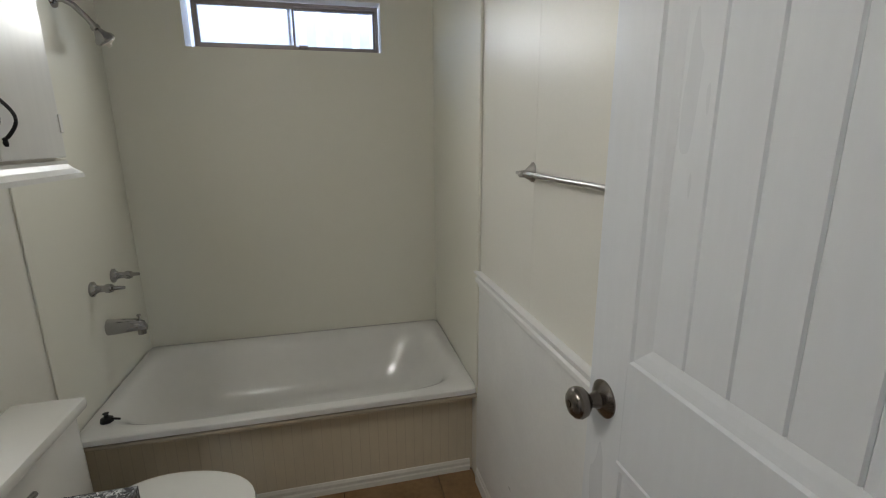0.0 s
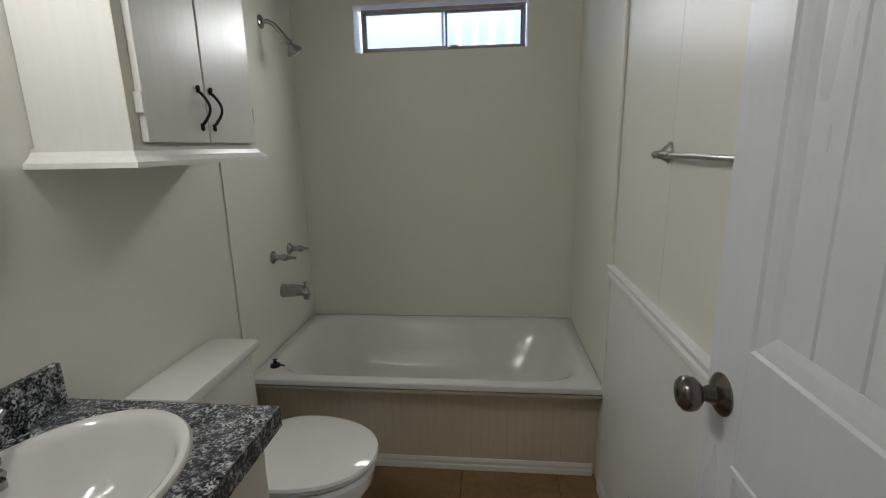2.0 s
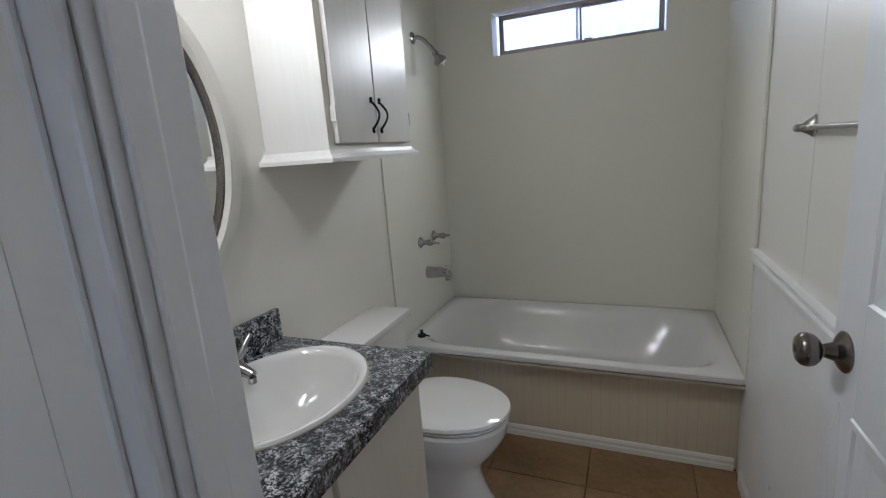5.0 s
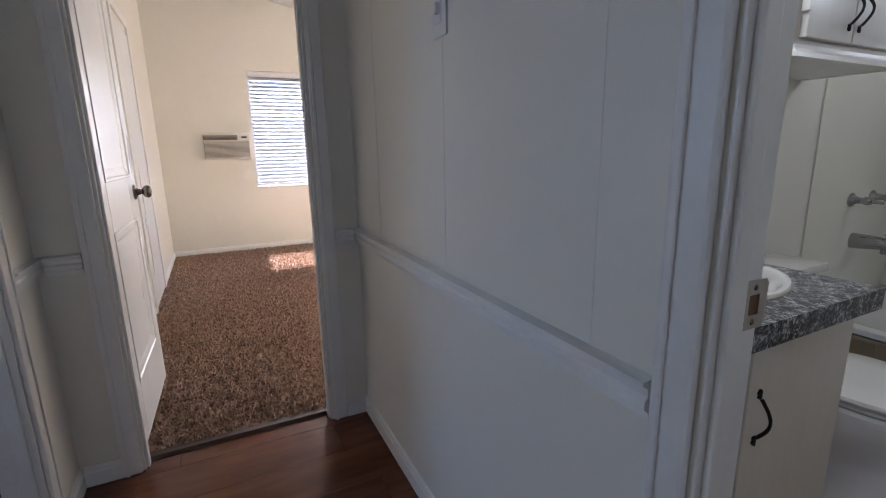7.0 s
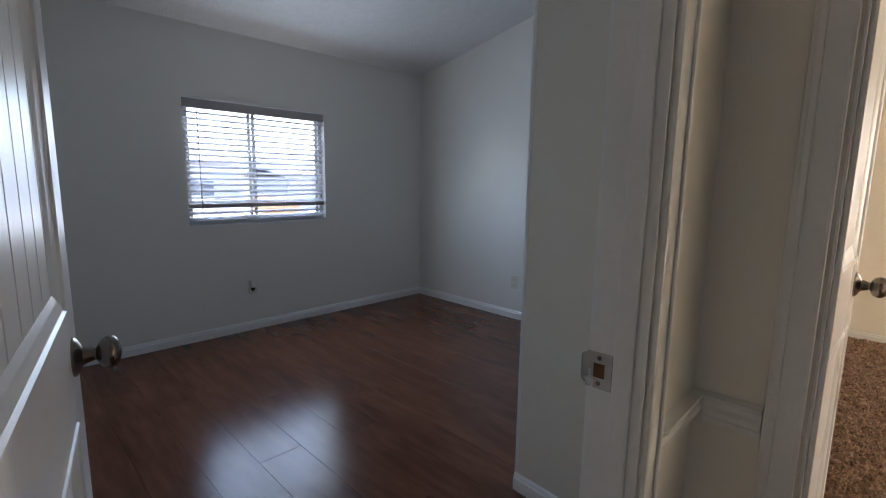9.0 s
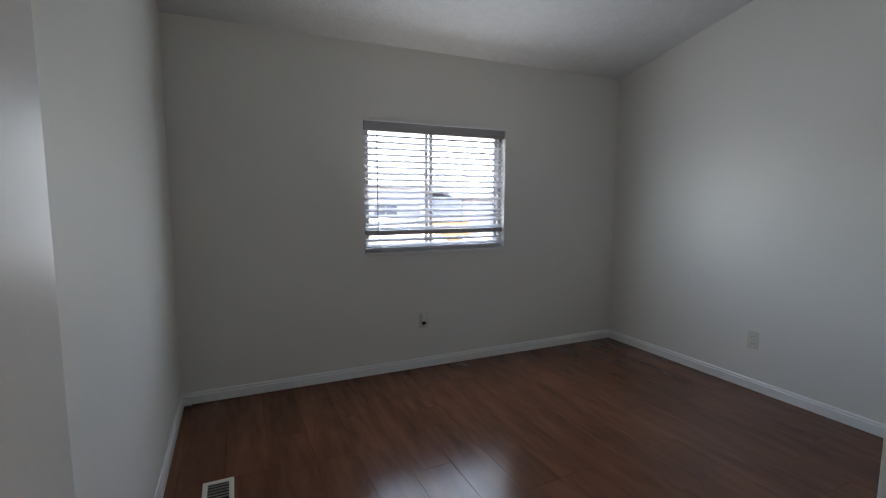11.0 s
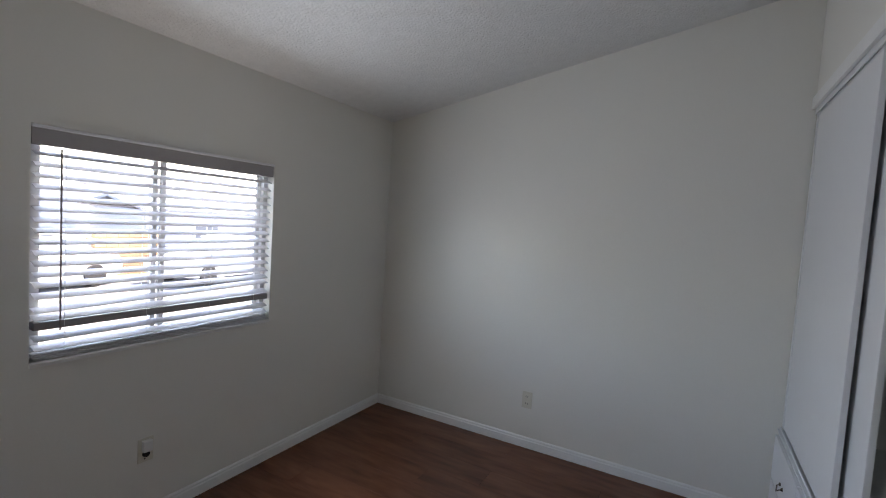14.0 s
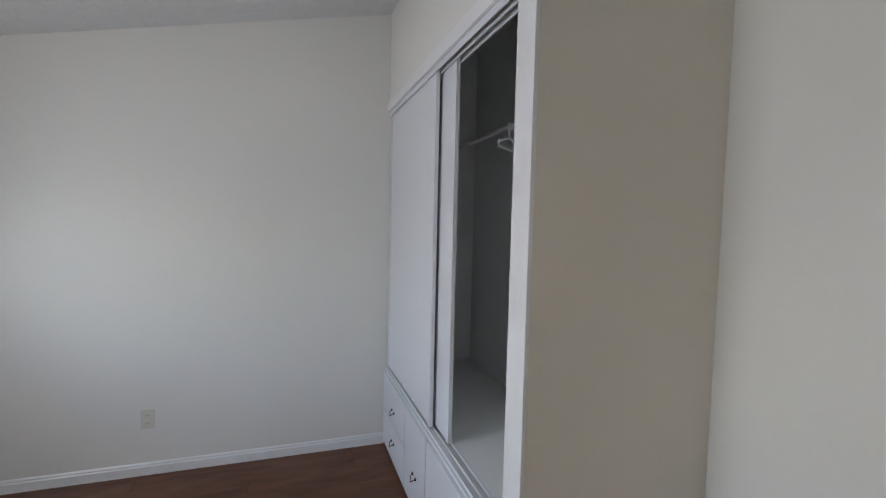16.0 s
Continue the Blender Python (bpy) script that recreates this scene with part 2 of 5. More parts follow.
def loft(bm, rings, cap=True, closed=True):
    rows = [[bm.verts.new(p) for p in ring] for ring in rings]
    n = len(rows[0])
    for a, b in zip(rows, rows[1:]):
        for i in range(n if closed else n - 1):
            j = (i + 1) % n
            bm.faces.new((a[i], a[j], b[j], b[i]))
    if cap:
        bm.faces.new(list(reversed(rows[0])))
        bm.faces.new(rows[-1])
    bmesh.ops.recalc_face_normals(bm, faces=bm.faces)
    return bm


def lathe(bm, profile, m=None, n=24, sx=1.0, sy=1.0):
    """profile of (radius, height) turned about the local z of m."""
    m = m or Matrix()
    rings = [[m @ Vector((sx * max(r, 1e-4) * math.cos(2 * math.pi * i / n), sy * max(r, 1e-4) * math.sin(2 * math.pi * i / n), h))
              for i in range(n)] for r, h in profile]
    return loft(bm, rings)


def tube(bm, pts, r, n=10):
    pts = [Vector(p) for p in pts]
    rings = []
    for i, p in enumerate(pts):
        d = (pts[min(i + 1, len(pts) - 1)] - pts[max(i - 1, 0)]).normalized()
        q = d.to_track_quat("Z", "Y")
        rr = r[i] if isinstance(r, (list, tuple)) else r
        rings.append([p + q @ Vector((rr * math.cos(2 * math.pi * k / n), rr * math.sin(2 * math.pi * k / n), 0)) for k in range(n)])
    return loft(bm, rings)


def arc(c, u, v, r, a0, a1, n):
    c, u, v = Vector(c), Vector(u), Vector(v)
    return [c + r * (math.cos(a) * u + math.sin(a) * v) for a in [a0 + (a1 - a0) * i / n for i in range(n + 1)]]


def frame_ring(bm, corners, inward, out, profile):
    """A mitred moulding round the four corners; profile of (inset, height)."""
    n = len(corners)
    cs = [Vector(c) for c in corners]
    out = Vector(out)
    rings = []
    for i in range(n):
        d = inward[i]
        rings.append([cs[i] + Vector(d) * a + out * h for a, h in profile])
    rings.append(rings[0])
    return loft(bm, rings, cap=False, closed=True)


def part(name, bm, mat, parent=None, label="", smooth=False, shadow=True):
    me = bpy.data.meshes.new(name)
    bm.to_mesh(me)
    bm.free()
    me.materials.append(mat)
    ob = new(name, me)
    if smooth:
        for p in me.polygons:
            p.use_smooth = True
        me.set_sharp_from_angle(angle=radians(38))
    if parent:
        ob.parent = parent
    if label:
        ob["label"] = label
    if not shadow:
        ob.visible_shadow = False
    return ob


def thing(name, label, category, m=None, group=""):
    ob = new(name)
    ob.empty_display_size = 0.1
    ob.matrix_world = m or Matrix()
    return tagged(ob, label, category, group)


def setting(name, bm, mat, label, category, smooth=False):
    return tagged(part(name, bm, mat, smooth=smooth), label, category, kind="structure")


# ---- plan, in metres ----
XL, XR, YB, TUBF = -0.75, 0.70, 2.26, 1.495
HALL_N, HALL_S, HALL_W = -0.10, -1.125, -1.57
BATH_S, ROOM_N = -0.02, -1.21
ROOM_W, ROOM_E, ROOM_S = -3.905, -0.50, -4.49
CAR_W, CAR_S, CAR_E = -5.48, -1.08, -1.65
CLOSET_F, CLOSET_E = -1.84, -2.0
DOOR_H = 2.03


def ceil_z(y):
    return 2.98 - (0.212 * (-1.165 - y) if y < -1.165 else 0.19 * (y + 1.165))


def wall(name, axis, t0, t1, a0, a1, holes, mat, label):
    """A wall along an axis from a0 to a1, t0 to t1 thick, its top under the ceiling, with holes (a0, a1, z0, z1)."""
    bm = bmesh.new()

    def piece(p0, p1, z0, z1):
        vs = []
        for a in (p0, p1):
            for t in (t0, t1):
                for z in (z0, z1):
                    x, y = (a, t) if axis == "x" else (t, a)
                    vs.append(bm.verts.new((x, y, ceil_z(y) if z is None else z)))
        for f in ((0, 1, 3, 2), (4, 6, 7, 5), (0, 4, 5, 1), (2, 3, 7, 6), (0, 2, 6, 4), (1, 5, 7, 3)):
            bm.faces.new([vs[i] for i in f])

    at = a0
    cuts = [] if axis == "x" else [y for y in (-1.165,) if a0 < y < a1]
    for h0, h1, z0, z1 in sorted(holes):
        for c in [c for c in cuts if at < c < h0] + [h0]:
            piece(at, c, -0.1, None)
            at = c
        if z0 > 0:
            piece(h0, h1, -0.1, z0)
        piece(h0, h1, z1, None)
        at = h1
    for c in [c for c in cuts if at < c < a1] + [a1]:
        piece(at, c, -0.1, None)
        at = c
    bmesh.ops.recalc_face_normals(bm, faces=bm.faces)
    return setting(name, bm, mat, label, "wall")


WIN_ROOM = (-2.765, -1.645, 0.855, 1.785)
WIN_BATH = (-0.42, 0.44, 1.832, 2.052)
WIN_CAR = (-0.15, 1.30, 0.735, 2.0)
# the second opening belongs to the added, unseen living space
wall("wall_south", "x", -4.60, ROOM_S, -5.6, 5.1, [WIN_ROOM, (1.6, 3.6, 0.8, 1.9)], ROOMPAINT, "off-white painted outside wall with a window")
wall("wall_north", "x", YB, 2.37, -5.6, 5.1, [WIN_BATH], SURROUND, "cream outside wall with a high slider window")
wall("wall_west", "y", -5.60, CAR_W, ROOM_S, YB, [WIN_CAR], WARMPAINT, "warm cream bedroom wall with a wide window")
wall("wall_east", "y", 5.0, 5.1, ROOM_S, YB, [], PAINT, "plain cream wall closing the added, unseen living space")
wall("wall_room_west", "y", ROOM_W - 0.08, ROOM_W, ROOM_S, ROOM_N, [], ROOMPAINT, "off-white painted bedroom wall")
wall("wall_room_east", "y", ROOM_E, ROOM_E + 0.08, ROOM_S, ROOM_N, [], ROOMPAINT, "off-white painted wall behind the open door")
wall("wall_room_north", "x", ROOM_N, HALL_S, CAR_W, 1.0, [(-1.29, -0.496, 0, DOOR_H)], PAINT, "cream wall between hall and bedroom")
wall("wall_carpet_south", "x", HALL_S, CAR_S, CAR_W, CAR_E, [], WARMPAINT, "warm cream side wall of the carpeted bedroom")
wall("wall_hall_west", "y", CAR_E, HALL_W, HALL_S, HALL_N, [(-0.94, -0.26, 0, DOOR_H)], PAINT, "cream end wall of the hall")
wall("wall_bath_south", "x", HALL_N, BATH_S, CAR_E, 1.0, [(-0.088, 0.585, 0, DOOR_H)], PAINT, "glossy cream hall wall beside the bathroom door")
wall("wall_bath_west", "y", XL - 0.08, XL, BATH_S, YB, [], PAINT, "cream bathroom wall behind the vanity")
wall("wall_bath_east", "y", XR, XR + 0.08, BATH_S, YB, [], PAINT, "cream bathroom wall with a towel bar")
wall("wall_carpet_east", "y", CAR_E, HALL_W, BATH_S, YB, [], WARMPAINT, "warm cream wall of the carpeted bedroom")

bm = bmesh.new()
for y0, y1 in ((-4.60, -1.165), (-1.165, 2.37)):
    vs = [bm.verts.new((x, y, ceil_z(y) + d)) for x in (-5.6, 5.1) for y in (y0, y1) for d in (0, 0.04)]
    for f in ((0, 1, 3, 2), (4, 6, 7, 5), (0, 4, 5, 1), (2, 3, 7, 6), (0, 2, 6, 4), (1, 5, 7, 3)):
        bm.faces.new([vs[i] for i in f])
bmesh.ops.recalc_face_normals(bm, faces=bm.faces)
setting("ceiling", bm, POPCORN, "sloping white popcorn ceiling rising to a ridge", "ceiling")
bm = bmesh.new()
for y0, y1 in ((-5.0, -1.165), (-1.165, 2.8)):
    vs = [bm.verts.new((x, y, ceil_z(y) + d)) for x in (-5.9, 5.4) for y in (y0, y1) for d in (0.12, 0.2)]
    for f in ((0, 1, 3, 2), (4, 6, 7, 5), (0, 4, 5, 1), (2, 3, 7, 6), (0, 2, 6, 4), (1, 5, 7, 3)):
        bm.faces.new([vs[i] for i in f])
bmesh.ops.recalc_face_normals(bm, faces=bm.faces)
setting("roof", bm, ROOFING, "low grey shingle roof over the home", "roof")

floor_room = setting("floor_laminate", boxes((ROOM_W, 5.0, ROOM_S, ROOM_N, -0.1, -0.012), (HALL_W - 0.08, 5.0, ROOM_N, HALL_N, -0.1, -0.012),
                                             (1.0, 5.0, HALL_N, YB, -0.1, -0.012)), WOODJOINT,
                     "dark red-brown glossy laminate floor", "floor")
floor_bath = setting("floor_bath", boxes((XL, XR, HALL_N, YB, -0.1, -0.008)), GROUT, "brown tiled bathroom floor", "floor")
floor_carpet = setting("floor_carpet", boxes((CAR_W, CAR_E, CAR_S, YB, -0.1, 0.006)), CARPET, "brown plush carpet floor", "carpet")


# ---- trim ----
def strip(name, label, p0, p1, normal, profile, mat=TRIM):
    """A straight moulding from p0 to p1; profile of (out, up) swept along."""
    p0, p1, nrm = Vector(p0), Vector(p1), Vector(normal)
    bm = bmesh.new()
    loft(bm, [[p + nrm * a + Vector((0, 0, 1)) * b for a, b in profile] for p in (p0, p1)])
    return setting(name, bm, mat, label, "trim")


def upright(name, label, x0, x1, y0, y1, z0, z1, mat=TRIM, bevel=0.006):
    return setting(name, boxes((x0, x1, y0, y1, z0, z1), bevel=bevel), mat, label, "trim")


BASE = [(0, 0), (0.013, 0), (0.013, 0.05), (0.009, 0.056), (0.009, 0.064), (0.004, 0.072), (0, 0.072)]
RAIL = [(0, 0), (0.008, 0), (0.010, 0.012), (0.018, 0.018), (0.018, 0.03), (0.012, 0.036), (0.014, 0.048), (0.024, 0.054), (0.024, 0.06), (0, 0.062)]


def baseboard(p0, p1, nrm, label="white wooden baseboard"):
    return strip("baseboard", label, (*p0, 0), (*p1, 0), (*nrm, 0), BASE)


def chair_rail(p0, p1, nrm, z, label="white moulded chair rail"):
    return strip("chair_rail", label, (*p0, z), (*p1, z), (*nrm, 0), RAIL)


baseboard((ROOM_W, ROOM_S), (ROOM_E, ROOM_S), (0, 1))
baseboard((ROOM_W, ROOM_S + 0.013), (ROOM_W, CLOSET_F), (1, 0))
baseboard((ROOM_E, ROOM_S + 0.013), (ROOM_E, ROOM_N), (-1, 0))
baseboard((CLOSET_E, CLOSET_F), (CLOSET_E + 0.046, ROOM_N), (1, 0))
baseboard((CLOSET_E + 0.06, ROOM_N), (-1.35, ROOM_N), (0, -1))
baseboard((HALL_W, HALL_N), (-0.15, HALL_N), (0, -1))
baseboard((HALL_W, -0.195), (HALL_W, HALL_N - 0.013), (1, 0))
baseboard((HALL_W, HALL_S + 0.013), (HALL_W, -1.0), (1, 0))
baseboard((HALL_W, HALL_S), (-1.35, HALL_S), (0, 1))
baseboard((0.64, HALL_N), (1.0, HALL_N), (0, -1))
baseboard((-0.435, HALL_S), (1.0, HALL_S), (0, 1))
baseboard((CAR_W, CAR_S + 0.013), (CAR_W, YB), (1, 0))
baseboard((CAR_W, CAR_S), (-4.25, CAR_S), (0, 1))
baseboard((-3.45, CAR_S), (CAR_E, CAR_S), (0, 1))
baseboard((XR, BATH_S), (XR, TUBF - 0.013), (-1, 0), "white baseboard under the bathroom wainscot")
chair_rail((HALL_W, HALL_N), (-0.154, HALL_N), (0, -1), 0.755)
chair_rail((HALL_W, -0.195), (HALL_W, HALL_N - 0.024), (1, 0), 0.755)
chair_rail((HALL_W, HALL_S + 0.024), (HALL_W, -1.005), (1, 0), 0.755)
chair_rail((HALL_W, HALL_S), (-1.352, HALL_S), (0, 1), 0.755)
chair_rail((XR, BATH_S), (XR, TUBF), (-1, 0), 0.876, "white chair rail above the bathroom wainscot")
setting("wainscot", boxes((XR - 0.006, XR - 0.0005, BATH_S, TUBF, 0.073, 0.876)), TRIM, "smooth white wainscot panel under the chair rail", "panelling")


def casing_x(x0, x1, y, sign, w=0.058):
    """Casing round an opening in a wall along x, on the face at y."""
    for a in (x0 - w - 0.006, x1 + 0.006):
        upright("door_casing", "white painted door casing", a, a + w, min(y, y + sign * 0.014), max(y, y + sign * 0.014), 0, DOOR_H + 0.006)
        upright("casing_bead", "thin bead on the door casing", a + 0.008, a + 0.02, min(y + sign * 0.014, y + sign * 0.02), max(y + sign * 0.014, y + sign * 0.02), 0, DOOR_H + 0.006, bevel=0.003)
    upright("door_casing", "white painted door head casing", x0 - w - 0.006, x1 + w + 0.006, min(y, y + sign * 0.014), max(y, y + sign * 0.014), DOOR_H + 0.007, DOOR_H + 0.065)


def casing_y(y0, y1, x, sign, w=0.058):
    for a in (y0 - w - 0.006, y1 + 0.006):
        upright("door_casing", "white painted door casing", min(x, x + sign * 0.014), max(x, x + sign * 0.014), a, a + w, 0, DOOR_H + 0.006)
        upright("casing_bead", "thin bead on the door casing", min(x + sign * 0.014, x + sign * 0.02), max(x + sign * 0.014, x + sign * 0.02), a + 0.008, a + 0.02, 0, DOOR_H + 0.006, bevel=0.003)
    upright("door_casing", "white painted door head casing", min(x, x + sign * 0.014), max(x, x + sign * 0.014), y0 - w - 0.006, y1 + w + 0.006, DOOR_H + 0.007, DOOR_H + 0.065)


def jamb_x(x0, x1, y0, y1, stop_y):
    for a, s in ((x0, 1), (x1, -1)):
        xs = sorted((a, a + s * 0.004))
        upright("door_jamb", "white painted door jamb", xs[0], xs[1], y0 - 0.003, y1 + 0.003, 0, DOOR_H, bevel=0.001)
        xs = sorted((a + s * 0.004, a + s * 0.014))
        upright("door_stop", "white door stop strip", xs[0], xs[1], stop_y - 0.016, stop_y + 0.016, 0, DOOR_H - 0.004, bevel=0.004)


casing_x(-0.088, 0.585, HALL_N, -1)
jamb_x(-0.088, 0.585, HALL_N, BATH_S, -0.075)
casing_x(-1.29, -0.496, HALL_S, 1)
jamb_x(-1.29, -0.496, ROOM_N, HALL_S, -1.155)
casing_x(-1.29, -0.496, ROOM_N, -1, w=0.04)
casing_y(-0.94, -0.26, HALL_W, 1)
for a, s in ((-0.94, 1), (-0.26, -1)):
    ys = sorted((a, a + s * 0.004))
    upright("door_jamb", "white painted door jamb", CAR_E - 0.003, HALL_W + 0.003, ys[0], ys[1], 0, DOOR_H, bevel=0.001)
    ys = sorted((a + s * 0.004, a + s * 0.014))
    upright("door_stop", "white door stop strip", -1.612, -1.58, ys[0], ys[1], 0, DOOR_H - 0.004, bevel=0.004)
strip("threshold", "dark brown wooden threshold strip", (-1.64, -0.94, 0), (-1.64, -0.26, 0), (1, 0, 0),
      [(-0.03, 0.0), (-0.022, 0.012), (0.012, 0.012), (0.026, 0.001), (0.026, 0.0)], DARKWOOD)
strip("threshold", "dark brown strip at the bathroom door", (-0.084, -0.09, 0), (0.581, -0.09, 0), (0, 1, 0),
      [(-0.02, 0.0), (-0.012, 0.006), (0.02, 0.006), (0.03, 0.0)], WOOD)
for x in (-0.28, -0.78, -1.28):
    upright("panel_seam", "painted joint batten on the hall panelling", x - 0.006, x + 0.006, HALL_N - 0.001, HALL_N, 0.82, 2.2, PAINT, 0.0004)
for y in (1.04,):
    upright("panel_seam", "painted joint batten on the bathroom wall", XR - 0.0007, XR, y - 0.005, y + 0.005, 0.938, 2.3, PAINT, 0.0003)
upright("surround_edge", "cream edge trim of the tub surround", XR - 0.012, XR, TUBF - 0.012, TUBF + 0.014, 0.42, 2.28, SURROUND, 0.005)
upright("surround_edge", "cream edge trim of the tub surround", XL, XL + 0.007, TUBF - 0.006, TUBF + 0.014, 0.42, 2.28, SURROUND, 0.003)


def put(name, bm, mat, parent, label="", smooth=False, shadow=True):
    """A part whose mesh is given in the world, under a thing or a part of it."""
    root = parent
    while root.parent:
        root = root.parent
    bm.transform(root.matrix_basis.inverted())
    return part(name, bm, mat, parent, label, smooth, shadow)


# ---- doors ----
def knob(parent, x, z, y, s, mat=NICKEL):
    """A round knob on the face y of a leaf, pointing along s."""
    m = Matrix.Translation((x, y, z)) @ Euler((radians(-90 * s), 0, 0)).to_matrix().to_4x4()
    k = part("door_knob", lathe(bmesh.new(), [(0.001, 0.026), (0.010, 0.026), (0.011, 0.032), (0.019, 0.035), (0.026, 0.042), (0.0285, 0.051),
                                              (0.027, 0.059), (0.021, 0.065), (0.010, 0.068), (0.006, 0.068), (0.006, 0.0665), (0.0045, 0.0665), (0.0045, 0.069), (0.001, 0.069)], m, 28), mat, parent, "round aged nickel knob", True)
    part("rose", lathe(bmesh.new(), [(0.001, 0), (0.034, 0), (0.034, 0.003), (0.028, 0.008), (0.016, 0.014), (0.011, 0.029), (0.001, 0.029)], m, 28), mat, k, smooth=True)
    return k


def door(name, label, m, width, planks=True, height=2.0, hinge_side=1, knob_in=0.062, knob_z=0.945, mid=(0.83, 1.02), phase=0.0, st=0.105):
    """A two-panel leaf along local x from its hinge; both faces alike. mid: the middle rail; phase: where the plank joints fall."""
    d = thing(name, label, "door", m)
    d["kind"] = "structure"
    t, z0, pitch = 0.0175, 0.012, 0.0745
    for a, b in ((0.002, st), (width - st, width - 0.002)):
        part("stile", boxes((a, b, -t, t, z0, height), bevel=0.002), DOORPAINT, d)
    for a, b in ((z0, 0.25), mid, (1.86, height)):
        part("rail", boxes((st, width - st, -t, t, a, b)), DOORPAINT, d)
    joints = [x for x in (width / 2 + phase + k * pitch for k in range(-5, 6)) if st + 0.03 < x < width - st - 0.03] if planks else []
    spans = list(zip([st] + joints, joints + [width - st]))
    for a, b in ((0.25, mid[0]), (mid[1], 1.86)):
        for x0, x1 in spans:
            g = 0.003
            pr = [(x0 + 0.0002, 0.0055), (x0 + g, 0.0088), (x1 - g, 0.0088), (x1 - 0.0002, 0.0055)]
            ring = [(x, y) for x, y in pr] + [(x, -y) for x, y in reversed(pr)]
            part("panel_plank", loft(bmesh.new(), [[(x, y, z) for x, y in ring] for z in (a, b)]), DOORPAINT, d)
        for s in (1, -1):
            c = [(st, s * t, a), (width - st, s * t, a), (width - st, s * t, b), (st, s * t, b)]
            inw = [(1, 0, 1), (-1, 0, 1), (-1, 0, -1), (1, 0, -1)]
            prof = [(-0.005, 0.0), (-0.003, 0.0035), (0.007, 0.0035), (0.011, -0.001), (0.018, -0.002), (0.030, -0.0045), (0.042, -0.0085), (0.042, -0.012), (0.0, -0.012)]
            part("panel_moulding", frame_ring(bmesh.new(), c, inw, (0, s, 0), prof), DOORPAINT, d)
    for s in (1, -1):
        knob(d, width - knob_in, knob_z, s * t, s)
    part("latch", boxes((width - 0.002, width + 0.0015, -0.012, 0.012, 0.907, 0.964), bevel=0.001), BRUSHED, d, "brushed nickel latch plate")
    for z in (0.28, 1.02, 1.78):
        hb = bmesh.new()
        lathe(hb, [(0.001, -0.045), (0.006, -0.045), (0.006, 0.045), (0.001, 0.045)], Matrix.Translation((0.0, hinge_side * (t + 0.004), z)), 12)
        add_box(hb, 0.0, 0.0018, -t, t, z - 0.044, z + 0.044)
        part("hinge", hb, TRIM, d, "painted-over butt hinge", True)
    return d


def leaf_at(x, y, x1, y1, z=0.0):
    return pose(x, y, z, 0, 0, math.degrees(math.atan2(y1 - y, x1 - x)))


door("door_1", "white two-panel plank door standing open in the bathroom", leaf_at(0.6345, -0.012, 0.6345, 0.64), 0.592, hinge_side=-1, knob_in=0.05, knob_z=0.978, mid=(0.885, 1.072), phase=0.012)
door("door_2", "white two-panel plank door open into the bare bedroom", leaf_at(-0.530, -1.224, -0.668, -1.92), 0.715, knob_in=0.07, knob_z=0.912, mid=(0.805, 0.998), phase=-0.03, st=0.112)
door("door_3", "white two-panel door open into the carpeted bedroom", leaf_at(-1.658, -0.965, -2.33, -0.945, 0.012), 0.665, planks=False)


def strike(m):
    s = thing("strike_plate", "worn metal strike plate screwed to the door jamb", "strike plate", m, "strike plates")
    part("plate", boxes((-0.022, 0.022, -0.0015, 0.0015, -0.031, -0.013), (-0.022, 0.022, -0.0015, 0.0015, 0.013, 0.031),
                        (-0.022, -0.010, -0.0015, 0.0015, -0.013, 0.013), (0.010, 0.022, -0.0015, 0.0015, -0.013, 0.013)), BRUSHED, s)
    part("lip", loft(bmesh.new(), [[(x, y - 0.0012, -h), (x, y - 0.0012, h), (x, y + 0.0012, h), (x, y + 0.0012, -h)] for x, y, h in ((0.022, 0.0, 0.027), (0.028, -0.001, 0.026), (0.033, -0.004, 0.022), (0.036, -0.008, 0.015))]), BRUSHED, s, smooth=True)
    part("hole", boxes((-0.010, 0.010, -0.0012, 0.0, -0.013, 0.013)), RAWWOOD, s, "raw wood latch hole")
    for z in (-0.022, 0.022):
        part("screw", lathe(bmesh.new(), [(0.001, 0), (0.004, 0), (0.003, 0.001), (0.001, 0.001)], Matrix.Translation((0, 0.0015, z)) @ pose(0, 0, 0, -90), 10), NICKEL, s)
    return s


strike(pose(-0.0825, -0.032, 0.93, 0, 0, 90) @ Matrix.Diagonal((1, -1, 1, 1)))
strike(pose(-1.2845, -1.196, 0.912, 0, 0, -90))
strike(pose(-1.63, -0.2655, 0.945, 0, 0, 180))

